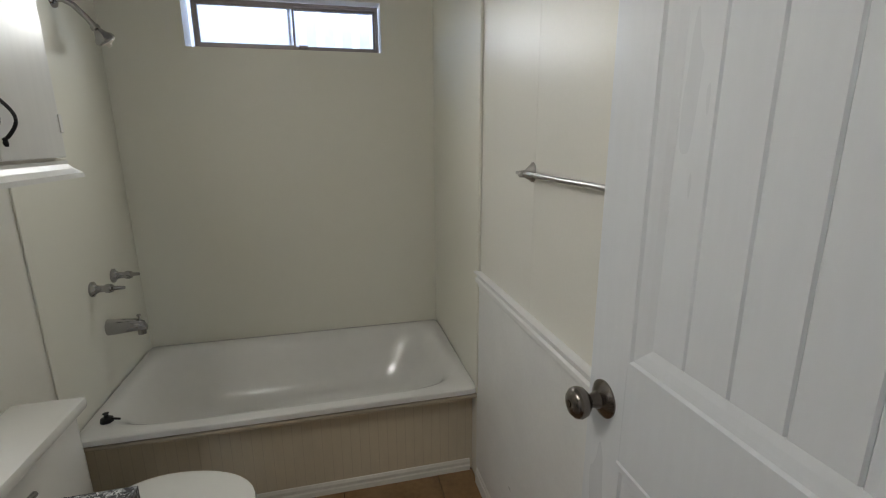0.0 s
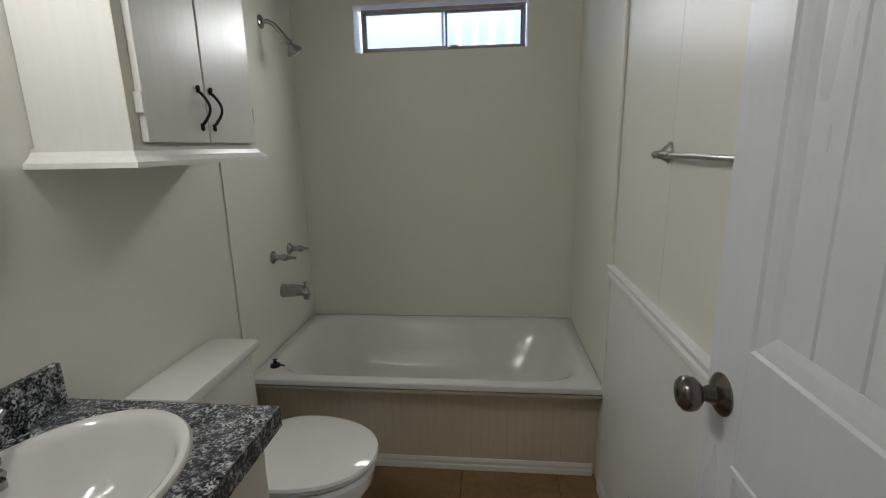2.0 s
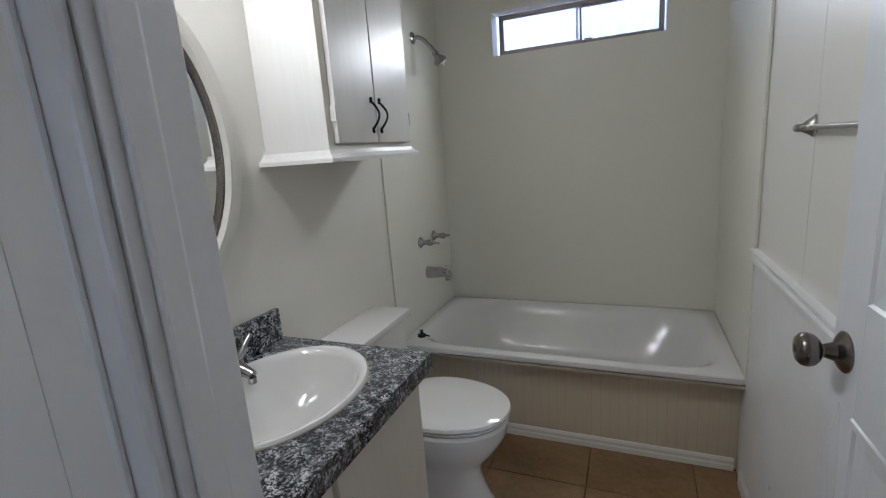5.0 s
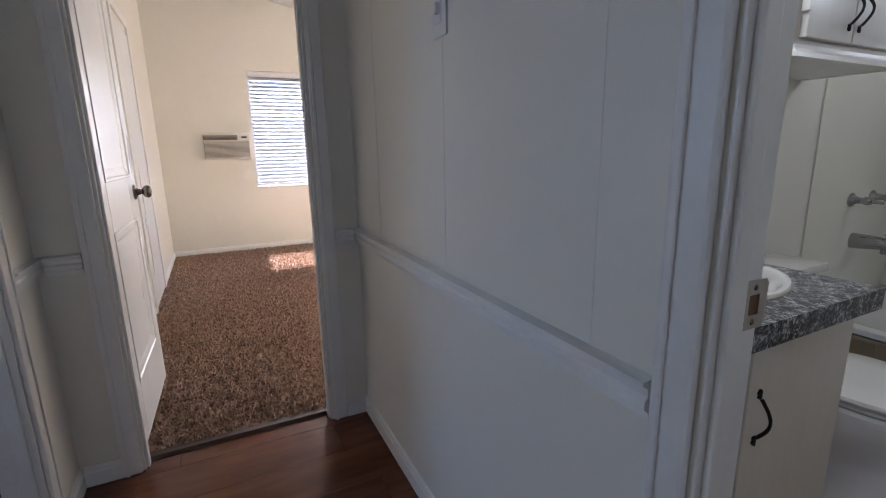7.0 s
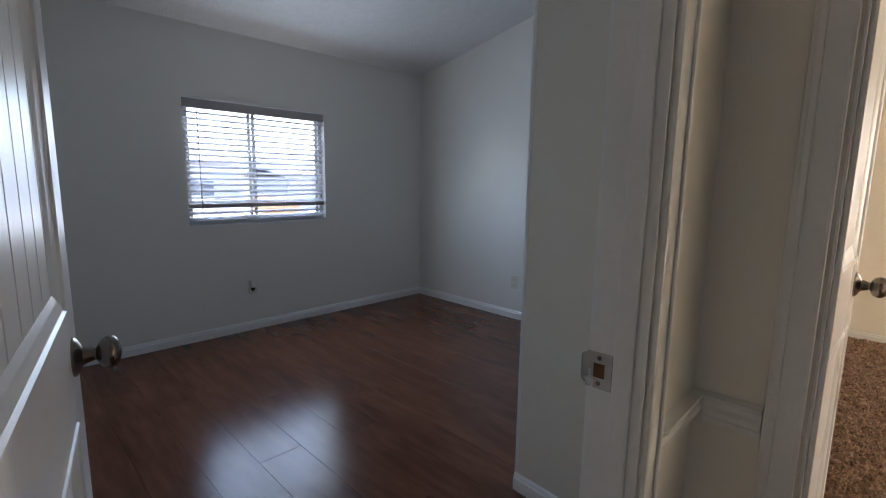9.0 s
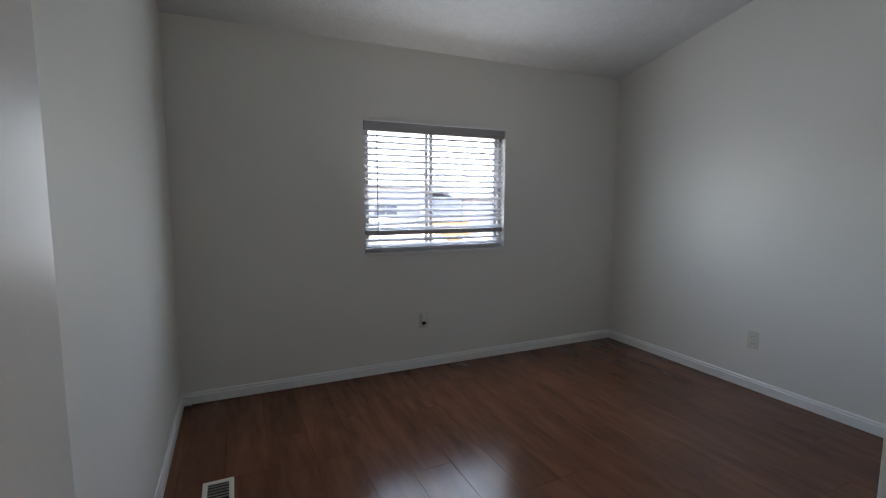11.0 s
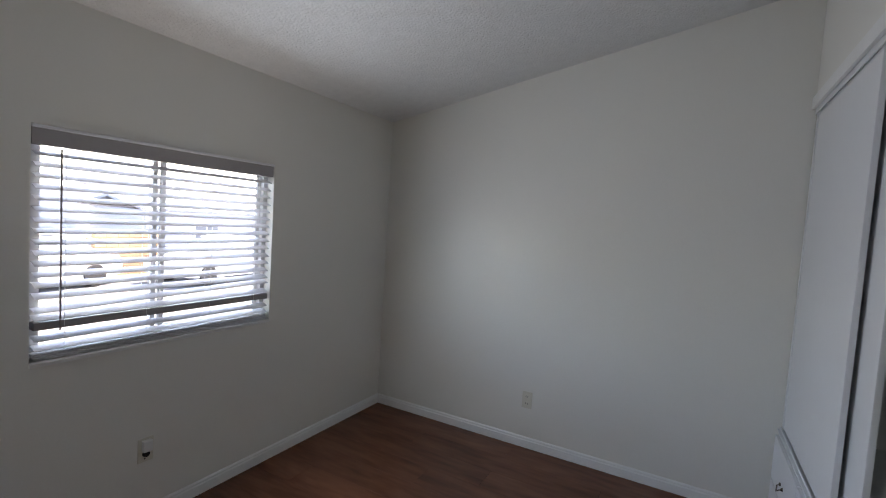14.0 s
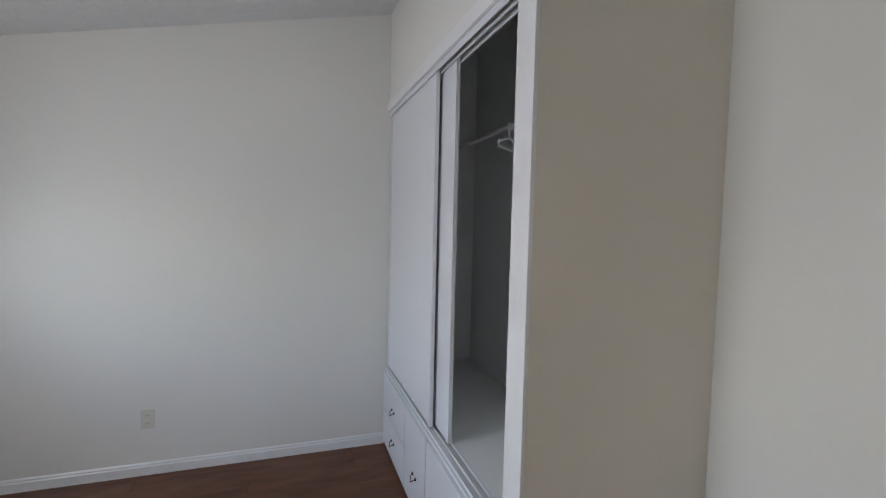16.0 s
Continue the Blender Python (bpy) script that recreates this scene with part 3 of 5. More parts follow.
# ---- windows ----
def slider_x(name, label, x0, x1, z0, z1, y0, y1, fmat, w, mid, left_mat, right_mat, meet):
    """A sliding window in a wall along x: outer frame, two sashes, panes."""
    win = thing(name, label, "window", pose((x0 + x1) / 2, (y0 + y1) / 2, z0))
    win["kind"] = "structure"
    f = put("window_frame", boxes((x0, x0 + w, y0, y1, z0, z1), (x1 - w, x1, y0, y1, z0, z1), (x0 + w, x1 - w, y0, y1, z0, z0 + w), (x0 + w, x1 - w, y0, y1, z1 - w, z1)), fmat, win)
    ym = (y0 + y1) / 2
    for a, b, ya, yb, pm, nm in ((x0 + w, mid + meet / 2, y0 + 0.004, ym - 0.001, left_mat, "sash"), (mid - meet / 2, x1 - w, ym + 0.001, y1 - 0.004, right_mat, "sash")):
        s = w * 0.75
        sash = put(nm, boxes((a, a + s, ya, yb, z0 + w, z1 - w), (b - s, b, ya, yb, z0 + w, z1 - w), (a + s, b - s, ya, yb, z0 + w, z0 + w + s), (a + s, b - s, ya, yb, z1 - w - s, z1 - w)), fmat, win)
        put("pane", boxes((a + s, b - s, (ya + yb) / 2 - 0.002, (ya + yb) / 2 + 0.002, z0 + w + s, z1 - w - s)), pm, sash, shadow=False)
    return win


slider_x("window_1", "high aluminium slider window with one frosted pane", WIN_BATH[0] + 0.03, WIN_BATH[1] - 0.008, WIN_BATH[2] + 0.004, WIN_BATH[3] - 0.012, 2.30, 2.35, ALU, 0.013,
         0.03, FROSTED, CLEAR, 0.03)
setting("window_latch", boxes((0.06, 0.10, 2.285, 2.30, WIN_BATH[2] + 0.012, WIN_BATH[2] + 0.026), bevel=0.003), ALU, "small latch on the bathroom window", "latch")
slider_x("window_2", "white vinyl slider window behind the blind", WIN_ROOM[0], WIN_ROOM[1], WIN_ROOM[2] + 0.02, WIN_ROOM[3], -4.59, -4.545, VINYLFRAME, 0.028,
         -2.153, CLEAR, CLEAR, 0.05)
strip("window_sill", "white window sill with a chipped edge", (WIN_ROOM[0], ROOM_S, WIN_ROOM[2]), (WIN_ROOM[1], ROOM_S, WIN_ROOM[2]), (0, 1, 0),
      [(-0.055, 0), (-0.055, 0.02), (0.006, 0.02), (0.010, 0.014), (0.008, 0.0)])
# carpeted bedroom window
cw = thing("window_3", "white slider window behind a closed blind", "window", pose(-5.57, 0.575, WIN_CAR[2]))
cw["kind"] = "structure"
y0, y1, z0, z1 = WIN_CAR
put("window_frame", boxes((-5.595, -5.55, y0, y0 + 0.03, z0, z1), (-5.595, -5.55, y1 - 0.03, y1, z0, z1), (-5.595, -5.55, y0 + 0.03, y1 - 0.03, z0, z0 + 0.03),
                          (-5.595, -5.55, y0 + 0.03, y1 - 0.03, z1 - 0.03, z1), (-5.595, -5.55, 0.63, 0.69, z0 + 0.03, z1 - 0.03)), VINYLFRAME, cw)
for a, b in ((y0 + 0.03, 0.63), (0.69, y1 - 0.03)):
    put("pane", boxes((-5.575, -5.571, a, b, z0 + 0.03, z1 - 0.03)), CLEAR, cw, shadow=False)
# unseen window, added with its lamp to light the hall
lw = thing("window_4", "plain white window added to an unseen living space", "window", pose(2.6, -4.56, 0.8))
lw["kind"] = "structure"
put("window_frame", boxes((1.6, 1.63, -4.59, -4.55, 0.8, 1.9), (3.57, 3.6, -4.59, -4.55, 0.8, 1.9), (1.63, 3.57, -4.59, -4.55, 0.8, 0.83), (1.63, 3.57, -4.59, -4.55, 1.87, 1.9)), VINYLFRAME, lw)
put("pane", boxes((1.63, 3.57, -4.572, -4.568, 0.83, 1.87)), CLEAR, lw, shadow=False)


def slat_mesh(length, width, crown=0.003, mat=BLIND):
    n = 6
    bm = bmesh.new()
    top = [(-width / 2 + width * i / n, crown * (1 - (2 * i / n - 1) ** 2)) for i in range(n + 1)]
    ring = top + [(u, v - 0.0025) for u, v in reversed(top)]
    loft(bm, [[(s * length / 2, u, v) for u, v in ring] for s in (-1, 1)])
    me = bpy.data.meshes.new("slat")
    bm.to_mesh(me)
    bm.free()
    me.materials.append(mat)
    return me


def add_slat(parent, me, m):
    s = new("slat", me)
    s.parent = parent
    s.matrix_basis = m
    return s


# open blind in the bare bedroom
bl = thing("window_blind", "white faux-wood blind with open slats and one crooked slat", "blind", pose(-2.205, -4.515, WIN_ROOM[2]))
x0, x1, z0, z1 = WIN_ROOM
put("headrail", boxes((x0 + 0.004, x1 - 0.004, -4.54, -4.494, z1 - 0.075, z1 - 0.006), bevel=0.002), BLINDRAIL, bl)
put("valance_lip", boxes((x0 + 0.002, x1 - 0.002, -4.494, -4.484, z1 - 0.014, z1 - 0.002), bevel=0.002), BLIND, bl)
sm = slat_mesh(x1 - x0 - 0.03, 0.046)
for i in range(17):
    z = z1 - 0.105 - i * 0.0425
    tilt = random.uniform(-2, 2) - 24
    roll_y = random.uniform(-0.12, 0.12)
    if z - WIN_ROOM[2] < 0.165 and z - WIN_ROOM[2] > 0.14:
        continue
    add_slat(bl, sm, pose(-0.002, 0, z - WIN_ROOM[2], tilt, roll_y + (1.3 if i == 14 else 0), 0))
put("bottom_rail", boxes((x0 + 0.015, x1 - 0.015, -4.538, -4.492, z0 + 0.140, z0 + 0.172), bevel=0.003), BLINDRAIL, bl)
for i in range(2):
    add_slat(bl, sm, pose(-0.002, 0, 0.105 - 0.037 * i, -20, 0.1 * i, 0))
for i in range(4):
    add_slat(bl, sm, pose(-0.002 + 0.003 * i, 0.004 * (i % 2), 0.025 + 0.0085 * i, 2, 0.1 * (i - 1), 0))
for fx in (0.10, 0.38, 0.66, 0.90):
    x = x1 + (x0 - x1) * fx
    lad = bmesh.new()
    tube(lad, [(x, -4.491, z1 - 0.08), (x, -4.491, z0 + 0.03)], 0.0009, 5)
    tube(lad, [(x, -4.539, z1 - 0.08), (x, -4.539, z0 + 0.03)], 0.0009, 5)
    put("ladder_cord", lad, BLIND, bl)
put("tilt_wand", tube(bmesh.new(), [(-1.737, -4.480, z1 - 0.085), (-1.738, -4.480, 1.35), (-1.739, -4.480, 0.99)], 0.0035, 8), ALU, bl, "grey plastic tilt wand")
put("pull_cord", tube(bmesh.new(), [(-2.66, -4.484, z1 - 0.08), (-2.66, -4.484, 1.42)], 0.0013, 6), BLIND, bl)

# closed blind in the carpeted bedroom
cb = thing("window_blind", "white faux-wood blind with slats tilted shut", "blind", pose(-5.51, 0.575, WIN_CAR[2]))
y0, y1, z0, z1 = WIN_CAR
put("headrail", boxes((-5.54, -5.484, y0 + 0.004, y1 - 0.004, z1 - 0.055, z1 - 0.004), bevel=0.002), BLIND, cb)
sm2 = slat_mesh(y1 - y0 - 0.03, 0.049, 0.0025, BLINDDIM)
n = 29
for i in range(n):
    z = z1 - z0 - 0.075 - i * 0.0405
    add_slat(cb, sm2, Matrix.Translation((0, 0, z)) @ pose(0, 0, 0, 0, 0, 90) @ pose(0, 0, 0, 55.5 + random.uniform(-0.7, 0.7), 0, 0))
put("bottom_rail", boxes((-5.53, -5.49, y0 + 0.012, y1 - 0.012, z0 + 0.012, z0 + 0.034), bevel=0.003), BLIND, cb)
for y in (0.02, 0.4, 0.8, 1.15):
    put("ladder_cord", tube(bmesh.new(), [(-5.489, y, z1 - 0.06), (-5.489, y, z0 + 0.03)], 0.0009, 5), BLIND, cb)

# ---- bathroom ----
# tub: basin, rim and panelled apron
tub = thing("bathtub", "white enamelled tub with a tan panelled apron", "bathtub", pose((XL + XR) / 2, (TUBF + YB) / 2, 0))
bx0, bx1, by0, by1, rz = XL + 0.003, XR - 0.003, TUBF, YB - 0.003, 0.437


def super_ring(cx, cy, rx, ry, z, p=4.0, n=48):
    out = []
    for i in range(n):
        a = 2 * math.pi * (i + 0.5) / n
        c, s = math.cos(a), math.sin(a)
        out.append((cx + rx * math.copysign(abs(c) ** (2 / p), c), cy + ry * math.copysign(abs(s) ** (2 / p), s), z))
    return out


cx, cy = (bx0 + bx1) / 2, (by0 + by1) / 2
hx, hy = (bx1 - bx0) / 2, (by1 - by0) / 2
rings = [super_ring(cx, cy, hx, hy, rz - 0.024, 60), super_ring(cx, cy, hx, hy, rz - 0.004, 60), super_ring(cx, cy, hx - 0.004, hy - 0.004, rz, 50)]
for inset, z, p in ((0.030, 0.003, 9), (0.042, 0.002, 7), (0.056, -0.008, 6), (0.075, -0.035, 5.4), (0.10, -0.085, 5), (0.13, -0.15, 4.6), (0.165, -0.215, 4.3), (0.20, -0.26, 4), (0.25, -0.285, 3.8), (0.30, -0.293, 3.6)):
    rings.append(super_ring(cx, cy + 0.004, hx - inset * 1.15, hy - inset * 0.95, rz + z, p))
bm = bmesh.new()
loft(bm, rings, cap=False)
bm.verts.ensure_lookup_table()
bm.faces.new([bm.verts[i] for i in range(len(bm.verts) - 48, len(bm.verts))])
bmesh.ops.recalc_face_normals(bm, faces=bm.faces)
put("basin", bm, TUBWHITE, tub, smooth=True)
put("apron", boxes((XL + 0.002, XR - 0.002, TUBF + 0.075, TUBF + 0.087, 0.0, rz - 0.032)), APRON, tub, "tan hardboard apron panel")
put("edging", boxes((XL + 0.002, XR - 0.002, TUBF - 0.002, TUBF + 0.075, rz - 0.043, rz - 0.030), bevel=0.003), TANBEAD, tub, "tan metal edging under the rim")
for i in range(38):
    x = XL + 0.03 + i * 0.0375
    put("apron_bead", boxes((x - 0.0013, x + 0.0013, TUBF + 0.0742, TUBF + 0.075, 0.06, rz - 0.045)), APRONBEAD, tub)
put("spout_drain", lathe(bmesh.new(), [(0.001, 0), (0.032, 0), (0.030, 0.004), (0.001, 0.005)], Matrix.Translation((XL + 0.40, cy, 0.1445)), 20), CHROME, tub, smooth=True)
strip("baseboard", "scuffed white baseboard along the tub apron", (XL + 0.003, TUBF + 0.075, 0), (XR - 0.013, TUBF + 0.075, 0), (0, -1, 0),
      [(0, 0), (0.013, 0), (0.012, 0.02), (0.008, 0.026), (0.009, 0.04), (0.004, 0.05), (0, 0.052)], PAINT)
for sx, x0, x1, y0, y1 in (("surround_panel", XL, XL + 0.004, TUBF, YB - 0.004), ("surround_panel", XR - 0.004, XR, TUBF, YB - 0.004)):
    setting(sx, boxes((x0, x1, y0, y1, rz + 0.004, 2.27)), SURROUND, "smooth cream tub surround panel", "wall panel")
stop = thing("tub_stopper", "dark rubber tub stopper lying on the tub rim", "stopper", pose(-0.675, 1.60, rz + 0.004))
part("plug", lathe(bmesh.new(), [(0.001, 0), (0.022, 0), (0.020, 0.012), (0.008, 0.016), (0.007, 0.028), (0.011, 0.032), (0.001, 0.034)], None, 16), BLACKIRON, stop, smooth=True)
part("tab", tube(bmesh.new(), [(0.0, 0, 0.012), (0.025, -0.004, 0.010), (0.045, -0.004, 0.006)], 0.004, 8), BLACKIRON, stop)


def tap(y, z, a):
    t = thing("tub_tap", "chrome lever tap on the tub wall", "tap", pose(XL + 0.004, y, z, 0, 90, 0), "tub taps")
    part("escutcheon", lathe(bmesh.new(), [(0.001, 0), (0.030, 0), (0.029, 0.006), (0.020, 0.012), (0.014, 0.022), (0.012, 0.045), (0.001, 0.045)], None, 20), CHROME, t, smooth=True)
    h = part("lever_hub", lathe(bmesh.new(), [(0.001, 0.045), (0.016, 0.046), (0.018, 0.058), (0.014, 0.070), (0.001, 0.072)], None, 18), CHROME, t, smooth=True)
    part("lever", tube(bmesh.new(), [(0, 0, 0.060), (0.004 * a, 0.012 * a, 0.078), (0.006 * a, 0.018 * a, 0.105)], [0.010, 0.008, 0.006], 10), CHROME, h, smooth=True)


tap(1.82, 0.877, 1)
tap(2.00, 0.879, -1)
sp = thing("tub_spout", "chrome tub spout with a pull-up diverter", "spout", pose(XL + 0.004, 1.885, 0.695))
part("body", loft(bmesh.new(), [[(d, r * 0.9 * math.cos(2 * math.pi * k / 18), dz + r * math.sin(2 * math.pi * k / 18)) for k in range(18)]
                                for d, r, dz in ((0, 0.034, 0), (0.02, 0.033, 0), (0.06, 0.030, 0.001), (0.10, 0.026, 0.002), (0.128, 0.021, -0.004), (0.138, 0.012, -0.012))]), CHROME, sp, smooth=True)
part("outlet", lathe(bmesh.new(), [(0.001, -0.034), (0.015, -0.034), (0.016, 0), (0.001, 0)], Matrix.Translation((0.118, 0, -0.006)), 14), CHROME, sp, smooth=True)
part("diverter", lathe(bmesh.new(), [(0.001, 0.02), (0.004, 0.02), (0.004, 0.036), (0.008, 0.038), (0.008, 0.044), (0.001, 0.046)], Matrix.Translation((0.115, 0, 0)), 12), CHROME, sp, smooth=True)
sh = thing("shower_head", "chrome shower head on a bent arm", "shower head", pose(XL + 0.004, 1.93, 1.915))
part("flange", lathe(bmesh.new(), [(0.001, 0), (0.030, 0), (0.027, 0.006), (0.012, 0.012), (0.001, 0.012)], pose(0, 0, 0, 0, 90, 0), 20), CHROME, sh, smooth=True)
part("arm", tube(bmesh.new(), [(0, 0, 0), (0.03, 0.004, 0.002), (0.055, 0.014, -0.012), (0.085, 0.03, -0.05), (0.10, 0.04, -0.075)], 0.0105, 12), CHROME, sh, smooth=True)
hm = Matrix.Translation((0.098, 0.039, -0.072)) @ Vector((0.45, 0.3, -0.84)).to_track_quat("Z", "Y").to_matrix().to_4x4()
head = part("head", lathe(bmesh.new(), [(0.001, 0), (0.015, 0), (0.017, 0.012), (0.013, 0.018), (0.022, 0.034), (0.034, 0.046), (0.036, 0.058), (0.030, 0.064), (0.001, 0.064)], hm, 22), CHROME, sh, smooth=True)
part("spray_face", lathe(bmesh.new(), [(0.001, 0.064), (0.028, 0.064), (0.026, 0.067), (0.010, 0.070), (0.008, 0.080), (0.001, 0.082)], hm, 20), ACGREY, head, "grey spray plate", True)

# towel bar
tb = thing("towel_bar", "brushed nickel towel bar on teardrop posts", "towel bar", pose(XR, 1.045, 1.335))
for y in (0.0, -0.58):
    ring = []
    for d, r, up in ((0, 0.023, 0.008), (-0.005, 0.023, 0.008), (-0.010, 0.018, 0.006), (-0.026, 0.010, 0.0), (-0.040, 0.009, 0.0), (-0.044, 0.004, 0.0)):
        ring.append([(d, y + 0.75 * r * math.cos(2 * math.pi * k / 18), up * max(0, math.sin(2 * math.pi * k / 18)) + r * math.sin(2 * math.pi * k / 18)) for k in range(18)])
    part("post", loft(bmesh.new(), ring), BRUSHED, tb, smooth=True)
part("bar", tube(bmesh.new(), [(-0.026, 0.055, 0), (-0.026, 0.05, 0), (-0.026, 0.0, 0), (-0.026, -0.58, 0)], [0.002, 0.005, 0.0065, 0.0065], 14), BRUSHED, tb, smooth=True)

# toilet
to = thing("toilet", "white porcelain toilet with its lid down", "toilet", pose(-0.50, 1.085, 0))


def egg(cx, rx_back, rx_front, ry, z, n=36):
    out = []
    for i in range(n):
        a = 2 * math.pi * i / n
        c, s = math.cos(a), math.sin(a)
        out.append((cx + (rx_front if c > 0 else rx_back) * c, ry * math.copysign(abs(s) ** 0.92, s), z))
    return out


part("bowl", loft(bmesh.new(), [egg(0.11, 0.19, 0.215, 0.118, 0.0), egg(0.11, 0.19, 0.215, 0.120, 0.018), egg(0.11, 0.18, 0.20, 0.108, 0.04), egg(0.11, 0.17, 0.178, 0.094, 0.10), egg(0.11, 0.16, 0.165, 0.086, 0.16),
                                egg(0.12, 0.17, 0.172, 0.098, 0.20), egg(0.128, 0.185, 0.215, 0.142, 0.26), egg(0.135, 0.20, 0.25, 0.172, 0.33), egg(0.135, 0.20, 0.258, 0.178, 0.375), egg(0.135, 0.20, 0.25, 0.172, 0.385)]),
     PORCELAIN, to, smooth=True)
for s in (1, -1):
    part("trapway", tube(bmesh.new(), [(-0.10, s * 0.06, 0.10), (-0.02, s * 0.075, 0.19), (0.06, s * 0.08, 0.15), (0.05, s * 0.085, 0.06)], 0.035, 12), PORCELAIN, to, smooth=True)
part("neck", boxes((-0.20, 0.0, -0.11, 0.11, 0.25, 0.375), bevel=0.02), PORCELAIN, to, smooth=True)
part("seat", loft(bmesh.new(), [egg(0.135, 0.19, 0.25, 0.170, 0.389), egg(0.135, 0.19, 0.254, 0.174, 0.393), egg(0.135, 0.19, 0.254, 0.174, 0.399), egg(0.135, 0.19, 0.245, 0.166, 0.403)]), PORCELAIN, to, smooth=True)
part("lid", loft(bmesh.new(), [egg(0.135, 0.19, 0.240, 0.160, 0.404), egg(0.135, 0.19, 0.264, 0.182, 0.409), egg(0.135, 0.19, 0.268, 0.186, 0.416), egg(0.135, 0.19, 0.265, 0.183, 0.426), egg(0.135, 0.18, 0.245, 0.165, 0.432), egg(0.13, 0.10, 0.12, 0.08, 0.434)]), PORCELAIN, to, smooth=True)
for s in (1, -1):
    part("seat_hinge", boxes((-0.075, -0.035, s * 0.075 - 0.02, s * 0.075 + 0.02, 0.386, 0.425), bevel=0.006), PORCELAIN, to, smooth=True)
tk = part("tank", boxes((-0.24, -0.085, -0.195, 0.195, 0.375, 0.675), bevel=0.018), PORCELAIN, to, smooth=True)
part("tank_lid", boxes((-0.246, -0.058, -0.205, 0.205, 0.677, 0.712), bevel=0.013), PORCELAIN, to, smooth=True)
fl = part("flush_lever", lathe(bmesh.new(), [(0.001, 0), (0.014, 0), (0.012, 0.008), (0.001, 0.010)], pose(-0.085, -0.13, 0.62, 0, 90, 0), 16), CHROME, tk, "chrome flush lever", True)
part("lever_arm", tube(bmesh.new(), [(-0.080, -0.13, 0.62), (-0.068, -0.135, 0.62), (-0.064, -0.115, 0.618), (-0.064, -0.07, 0.612)], [0.006, 0.006, 0.006, 0.008], 10), CHROME, tk, "chrome flush lever arm", True)
part("bolt_cap", lathe(bmesh.new(), [(0.014, 0), (0.012, 0.012), (0.001, 0.016)], Matrix.Translation((0.08, -0.10, 0.012)), 12), PORCELAIN, to, smooth=True)

# vanity
va = thing("vanity", "worn white vanity with one door and drawers, granite-look top", "vanity", pose(-0.5, 0.36, 0))
VX, VY0, VY1 = -0.272, -0.015, 0.715
put("body", boxes((XL + 0.003, VX, VY0, VY1, 0.10, 0.60), (VX - 0.018, VX, VY0, VY1, 0.60, 0.742), (XL + 0.003, VX - 0.018, VY0, VY0 + 0.016, 0.60, 0.742),
                  (XL + 0.003, VX - 0.018, VY1 - 0.016, VY1, 0.60, 0.742)), VANPAINT, va)
put("toe_kick", boxes((XL + 0.003, VX - 0.06, VY0, VY1, 0.0, 0.10)), VANPAINT, va)
dr = put("cabinet_door", boxes((VX, VX + 0.018, 0.315, VY1 - 0.006, 0.105, 0.725), bevel=0.004), VANPAINT, va)
fronts = [dr]
for a, b in ((0.52, 0.725), (0.315, 0.505), (0.105, 0.30)):
    fronts.append(put("drawer_front", boxes((VX, VX + 0.018, 0.0, 0.295, a, b), bevel=0.004), VANPAINT, va))


def iron_pull(parent, x, y, z0, z1, normal=(1, 0, 0)):
    """A black forged bow pull with spade ends, upright on a face at x."""
    bm = bmesh.new()
    zc, L = (z0 + z1) / 2, (z1 - z0)
    pts, rad = [], []
    for i in range(13):
        u = i / 12
        z = z0 + 0.16 * L + u * 0.68 * L
        pts.append((x + 0.006 + 0.022 * math.sin(math.pi * u), y, z))
        rad.append(0.0035 + 0.0012 * abs(u - 0.5))
    tube(bm, pts, rad, 8)
    for s in (1, -1):
        ring = []
        for u, w in ((0.33, 0.003), (0.36, 0.008), (0.40, 0.005), (0.43, 0.009), (0.47, 0.006), (0.5, 0.002)):
            z = zc + s * u * L
            ring.append([(x, y - w, z), (x + 0.004, y - w * 0.7, z), (x + 0.006, y, z), (x + 0.004, y + w * 0.7, z), (x, y + w, z)])
        loft(bm, ring)
    return put("pull", bm, BLACKIRON, parent, "black iron bow pull", True)


iron_pull(dr, VX + 0.018, 0.352, 0.50, 0.63)
for f, (a, b) in zip(fronts[1:], ((0.52, 0.725), (0.315, 0.505), (0.105, 0.30))):
    bm = bmesh.new()
    tube(bm, [(VX + 0.018, 0.10, (a + b) / 2), (VX + 0.036, 0.12, (a + b) / 2), (VX + 0.042, 0.15, (a + b) / 2 - 0.004), (VX + 0.036, 0.18, (a + b) / 2), (VX + 0.018, 0.20, (a + b) / 2)], 0.004, 8)
    put("pull", bm, BLACKIRON, f, "black iron bow pull", True)
for z in (0.16, 0.66):
    put("hinge", boxes((VX + 0.002, VX + 0.012, VY1 - 0.002, VY1 + 0.004, z, z + 0.04), bevel=0.001), BRUSHED, dr)

ct = thing("countertop", "grey-black granite-look laminate counter with backsplash", "countertop", pose(-0.5, 0.36, 0.742))
SX, SY, SRX, SRY = -0.505, 0.445, 0.205, 0.255
bm = bmesh.new()
# top with an oval cut-out: two rings joined to the rectangle
n = 48
outer, inner = [], []
CX0, CX1, CY0, CY1, CZ = XL + 0.002, -0.222, -0.018, 0.742, 0.794
for i in range(n):
    a = 2 * math.pi * i / n
    c, s = math.cos(a), math.sin(a)
    inner.append(Vector((SX + 0.92 * SRX * c, SY + 0.92 * SRY * s, CZ)))
    k = min(((CX1 - SX) if c > 0 else (SX - CX0)) / max(abs(c), 1e-6), ((CY1 - SY) if s > 0 else (SY - CY0)) / max(abs(s), 1e-6))
    outer.append(Vector((SX + k * c, SY + k * s, CZ)))
corner_pts = [Vector((x, y, CZ)) for x in (CX0, CX1) for y in (CY0, CY1)]
